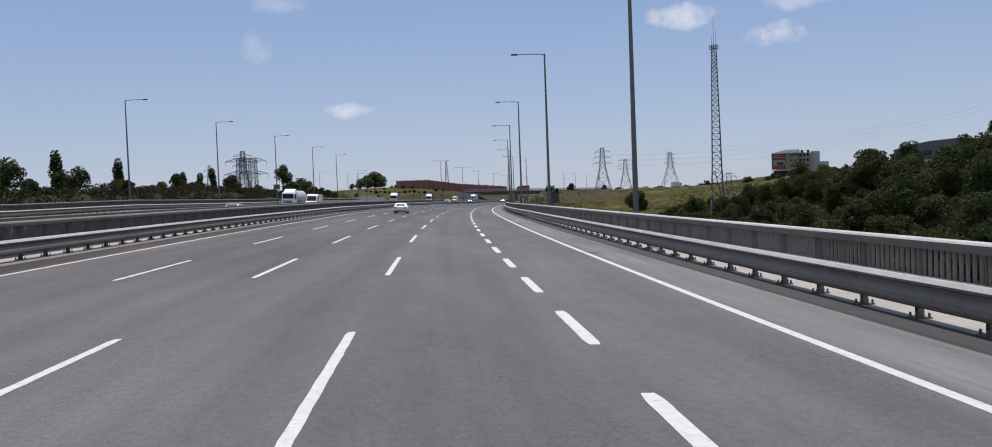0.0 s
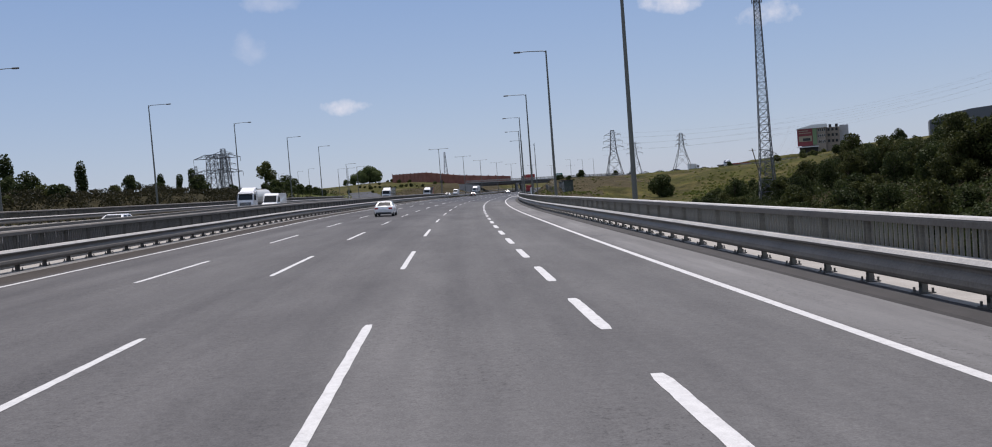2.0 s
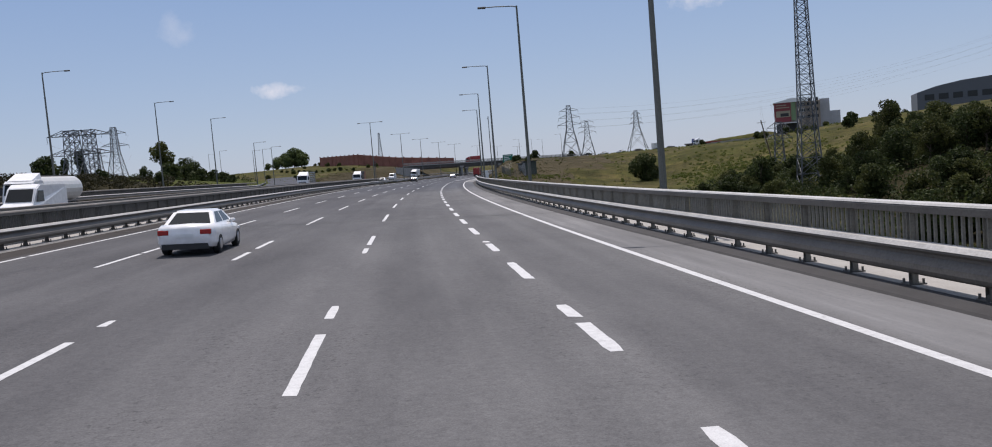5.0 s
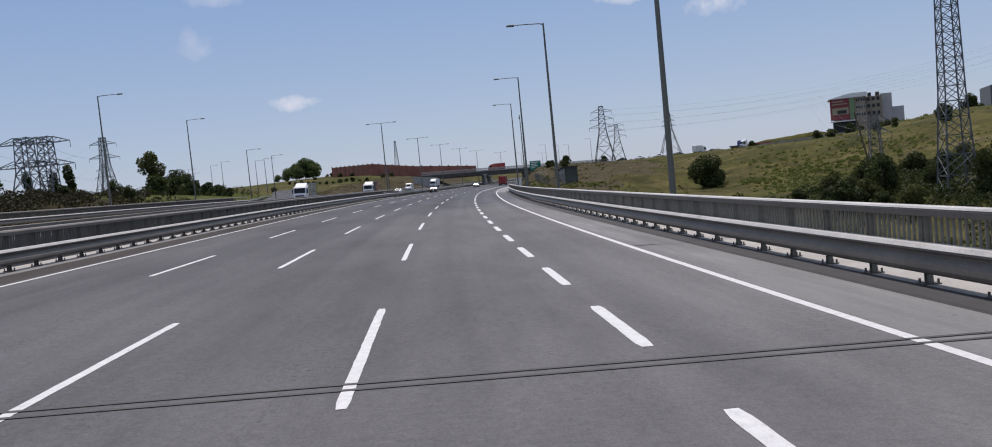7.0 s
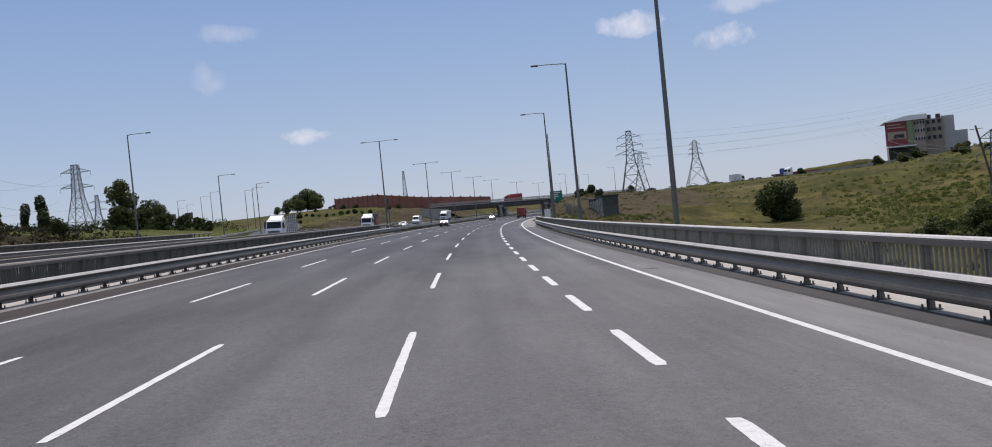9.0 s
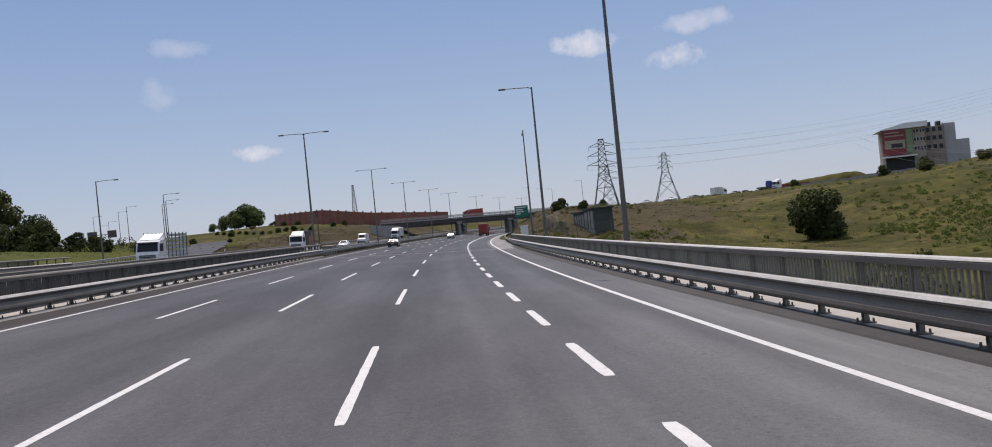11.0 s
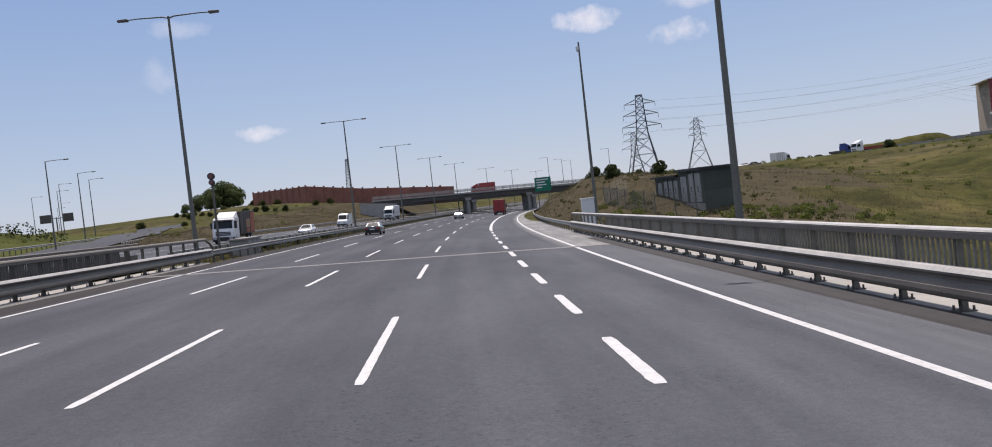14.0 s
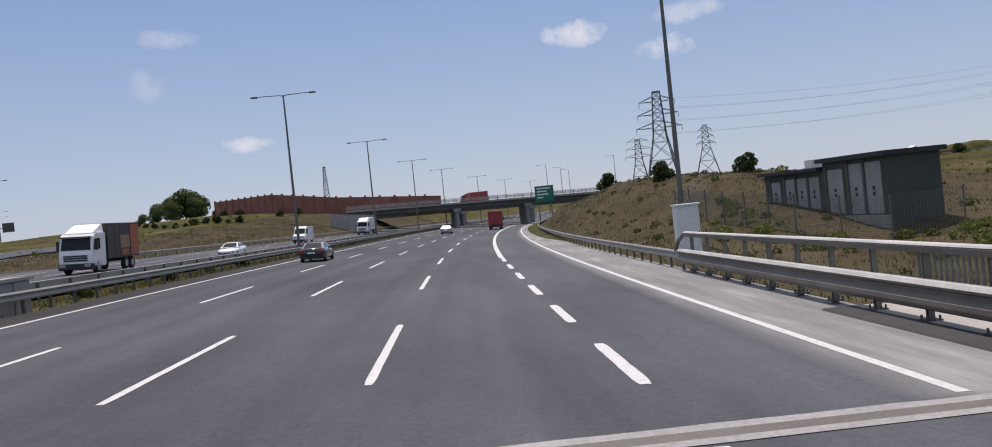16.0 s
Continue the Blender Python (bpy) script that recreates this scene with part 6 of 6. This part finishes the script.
def truck(label, cab_mat, load, load_mat, m, length=7.6, group="oncoming vehicles", rear=None):
    """A lorry, nose towards +y. load: box, tank or cage."""
    t = thing("truck", label, "truck", m, group)
    bm = bmesh.new()
    prof = [(0, 0.75), (0, 2.95), (0.3, 3.05), (1.75, 2.95), (2.02, 2.72), (2.24, 1.74), (2.32, 1.45), (2.34, 0.55), (0, 0.55)]
    y0 = length * 0.5 - 2.4
    L = [bm.verts.new((-1.2, y0 + y, z)) for y, z in prof]
    R = [bm.verts.new((1.2, y0 + y, z)) for y, z in prof]
    bm.faces.new(L)
    bm.faces.new(R[::-1])
    for i in range(len(prof)):
        j = (i + 1) % len(prof)
        bm.faces.new((L[j], L[i], R[i], R[j]))
    bmesh.ops.recalc_face_normals(bm, faces=bm.faces[:])
    bmesh.ops.bevel(bm, geom=bm.edges[:], offset=0.06, segments=2, affect="EDGES")
    part("cab", bm, cab_mat, t)
    panel("windscreen", [(1.06, y0 + 2.235, 1.78), (-1.06, y0 + 2.235, 1.78), (-1.0, y0 + 2.045, 2.62), (1.0, y0 + 2.045, 2.62)], GLASS_DARK, t, 0.035)
    bm = bmesh.new()
    box(bm, (-1.08, y0 + 2.05, 2.66), (1.08, y0 + 2.35, 2.74))
    part("sun_visor", bm, BLACK_PLASTIC, t)
    bm = bmesh.new()
    vs = [bm.verts.new(p) for p in ((-1.1, y0 + 0.1, 3.04), (1.1, y0 + 0.1, 3.04), (1.0, y0 + 1.7, 2.98), (-1.0, y0 + 1.7, 2.98), (-1.0, y0 + 0.1, 3.62), (1.0, y0 + 0.1, 3.62))]
    for q in ((0, 1, 5, 4), (0, 4, 3), (1, 2, 5), (4, 5, 2, 3), (0, 3, 2, 1)):
        bm.faces.new([vs[k] for k in q])
    part("roof_deflector", bm, cab_mat, t)
    for sx in (-1, 1):
        panel("side_window", [(sx * 1.2, y0 + 0.95, 1.8), (sx * 1.2, y0 + 2.0, 1.8), (sx * 1.2, y0 + 1.85, 2.55), (sx * 1.2, y0 + 0.95, 2.6)][::sx], GLASS_DARK, t, 0.012)
    for z in (0.98, 1.14, 1.30):
        bm = bmesh.new()
        box(bm, (-0.85, y0 + 2.30, z), (0.85, y0 + 2.36, z + 0.11))
        part("grille_slat", bm, BLACK_PLASTIC, t)
    bm = bmesh.new()
    box(bm, (-1.22, y0 + 1.9, 0.36), (1.22, y0 + 2.44, 0.82))
    bmesh.ops.bevel(bm, geom=bm.edges[:], offset=0.05, segments=1, affect="EDGES")
    part("bumper", bm, BLACK_PLASTIC, t)
    back = -length * 0.5
    bm = bmesh.new()
    box(bm, (-0.5, back, 0.7), (0.5, y0 + 1, 0.98))
    part("chassis", bm, BLACK_PLASTIC, t)
    if load == "box":
        bm = bmesh.new()
        box(bm, (-1.25, back, 0.98), (1.25, y0 - 0.25, 3.65))
        bmesh.ops.bevel(bm, geom=bm.edges[:], offset=0.04, segments=1, affect="EDGES")
        body = part("cargo_box", bm, load_mat, t)
        for sx in (-1, 1):
            for k in range(5):
                y = back + 0.3 + (y0 - 0.6 - back) * k / 4
                bm = bmesh.new()
                box(bm, (sx * 1.262 - 0.012, y - 0.04, 1.0), (sx * 1.262 + 0.012, y + 0.04, 3.6))
                part("side_post", bm, DULL_STEEL, body)
    elif load == "tank":
        bm = bmesh.new()
        tube(bm, [(0, back, 2.2), (0, back + 0.15, 2.2), (0, y0 - 0.5, 2.2), (0, y0 - 0.35, 2.2)], [0.95, 1.15, 1.15, 0.95], 20)
        part("tank", bm, load_mat, t)
        bm = bmesh.new()
        box(bm, (-0.3, back + 0.6, 3.3), (0.3, y0 - 0.9, 3.42))
        part("walkway", bm, DULL_STEEL, t)
    elif load == "flat":
        bm = bmesh.new()
        box(bm, (-1.25, back, 0.98), (1.25, y0 - 0.3, 1.22))
        bed = part("bed", bm, load_mat, t)
        for sx in (-1, 1):
            bm = bmesh.new()
            box(bm, (sx * 1.22 - 0.03, back, 1.22), (sx * 1.22 + 0.03, y0 - 0.3, 1.62))
            part("side_board", bm, load_mat, bed)
    else:
        for sx in (-1, 1):
            for k in range(6):
                bm = bmesh.new()
                z = 1.05 + k * 0.44
                box(bm, (sx * 1.22 - 0.03, back, z), (sx * 1.22 + 0.03, y0 - 0.3, z + 0.3))
                part("side_board", bm, load_mat, t)
            for k in range(6):
                y = back + 0.1 + (y0 - 0.5 - back) * k / 5
                bm = bmesh.new()
                box(bm, (sx * 1.27 - 0.04, y - 0.05, 1.0), (sx * 1.27 + 0.04, y + 0.05, 3.7))
                part("side_post", bm, DULL_STEEL, t)
        bm = bmesh.new()
        box(bm, (-1.2, back, 0.98), (1.2, y0 - 0.3, 1.06))
        part("bed", bm, DULL_STEEL, t)
    if rear:
        for sx in (-1, 1):
            bm = bmesh.new()
            box(bm, (sx * 0.95 - 0.22, back - 0.02, 0.75), (sx * 0.95 + 0.22, back + 0.06, 0.92))
            part("tail_light", bm, RED_LENS, t)
        bm = bmesh.new()
        box(bm, (-1.2, back - 0.03, 0.5), (1.2, back + 0.05, 0.7))
        part("rear_bumper", bm, BLACK_PLASTIC, t)
        bm = bmesh.new()
        box(bm, (-0.02, back - 0.012, 1.05), (0.02, back + 0.02, 3.55))
        part("door_seam", bm, BLACK_PLASTIC, t)
    for sx in (-1, 1):
        for y in (y0 + 1.3, back + 1.3, back + 2.45):
            wheel(t, sx * 1.2, y, 0.48, 0.3)
        bm = bmesh.new()
        box(bm, (sx * 1.38 - 0.1, y0 + 1.85, 1.75), (sx * 1.38 + 0.1, y0 + 2.0, 2.45))
        part("mirror", bm, BLACK_PLASTIC, t)
        bm = bmesh.new()
        box(bm, (sx * 0.9 - 0.22, y0 + 2.40, 0.58), (sx * 0.9 + 0.22, y0 + 2.46, 0.78))
        part("headlight", bm, CHROME, t)
    return t


CREAM = plain("cream_tank", (0.55, 0.54, 0.50), 0.35, 0.2, 0.3)
sedan("white saloon car driving in the inner lane", WHITE_PAINT, RT(119.0, -7.7))
sedan("black saloon car driving in the inner lane", BLACK_PAINT, RT(345, -11.6))
sedan("silver saloon car far ahead on the motorway", SILVER_PAINT, RT(430, -7.5))
truck("red lorry with a tall red cargo box ahead", RED_PAINT, "box", RED_PAINT, RT(452, 0.1), 9.0, "cars on the motorway", True)
truck("white lorry hauling a cream tanker body", WHITE_PAINT, "tank", CREAM, RT(168, -33.4, 0.0, 180), 11.0)
van("white high-roofed panel van", WHITE_PAINT, RT(147.5, -25.3, 0.0, 180))
truck("white lorry with slatted livestock sides", WHITE_PAINT, "cage", GREY_PANEL, RT(288, -31.3, 0.0, 180), 9.0)
burger = truck("white lorry with a dark printed cargo box", WHITE_PAINT, "box", plain("printed_box", (0.040, 0.030, 0.028), 0.5), RT(347, -28.4, 0.0, 180), 8.4)
ORANGE = plain("orange_print", (0.34, 0.085, 0.035), 0.5)
TAN = plain("tan_print", (0.26, 0.16, 0.075), 0.5)
for name, y_a, y_b, z_a, z_b, mat in (("print_field", -4.1, -2.5, 1.1, 3.5, ORANGE), ("print_field", -2.3, -0.6, 1.7, 2.7, TAN), ("print_field", -2.1, -0.8, 1.15, 1.6, ORANGE)):
    bm = bmesh.new()
    box(bm, (-1.285, y_a, z_a), (-1.27, y_b, z_b))
    part(name, bm, mat, burger)
sedan("white hatchback car on the oncoming carriageway", WHITE_PAINT, RT(366, -24.2, 0.0, 180), 4.3)
van("white van on the oncoming carriageway", WHITE_PAINT, RT(418, -29.5, 0.0, 180))
truck("white lorry coming out from under the overpass", WHITE_PAINT, "box", WHITE_PANEL, RT(468, -29.5, 0.0, 180), 9.0)
sedan("white car on the oncoming viaduct", WHITE_PAINT, RT(98, -25.0, 0.0, 180))
# lorries on the overpass deck and on the hilltop yard
truck("red lorry crossing the overpass", RED_PAINT, "box", RED_PAINT, at(57, 525.5, 3.1, 90), 8.0, "vehicles above the road")
for x, y, mat, lm, tr, length, lab in ((154.4, 474, BLUE_PAINT, DULL_STEEL, -75, 6.5, "blue lorry parked on the plateau"), (157, 462, WHITE_PAINT, RED_PAINT, 95, 13.0, "white lorry with a low red flatbed parked on the plateau"), (142, 486, WHITE_PAINT, WHITE_PANEL, -70, 6.0, "white lorry parked near the yard")):
    truck(lab, mat, "box" if length < 6.2 else "flat", lm, at(x, y, land(*nearest(x, y)) + 0.05, tr), length, "vehicles above the road")
for x, y, mat, lab in ((112, 505, BLACK_PAINT, "dark car parked along the plateau road"), (107, 512, WHITE_PAINT, "white car parked along the plateau road"), (146, 482, BLACK_PAINT, "dark car parked near the lorries"), (133, 492, SILVER_PAINT, "silver car parked near the lorries"), (136, 498, BLUE_PAINT, "blue car parked near the lorries"), (130, 480, BLACK_PAINT, "dark car parked on the plateau edge"), (124, 488, SILVER_PAINT, "silver car parked on the plateau edge"), (118, 497, WHITE_PAINT, "white car parked on the plateau edge"), (140, 462, BLACK_PAINT, "dark car parked beside the lorries")):
    sedan(lab, mat, at(x, y, land(*nearest(x, y)) + 0.05, 60))
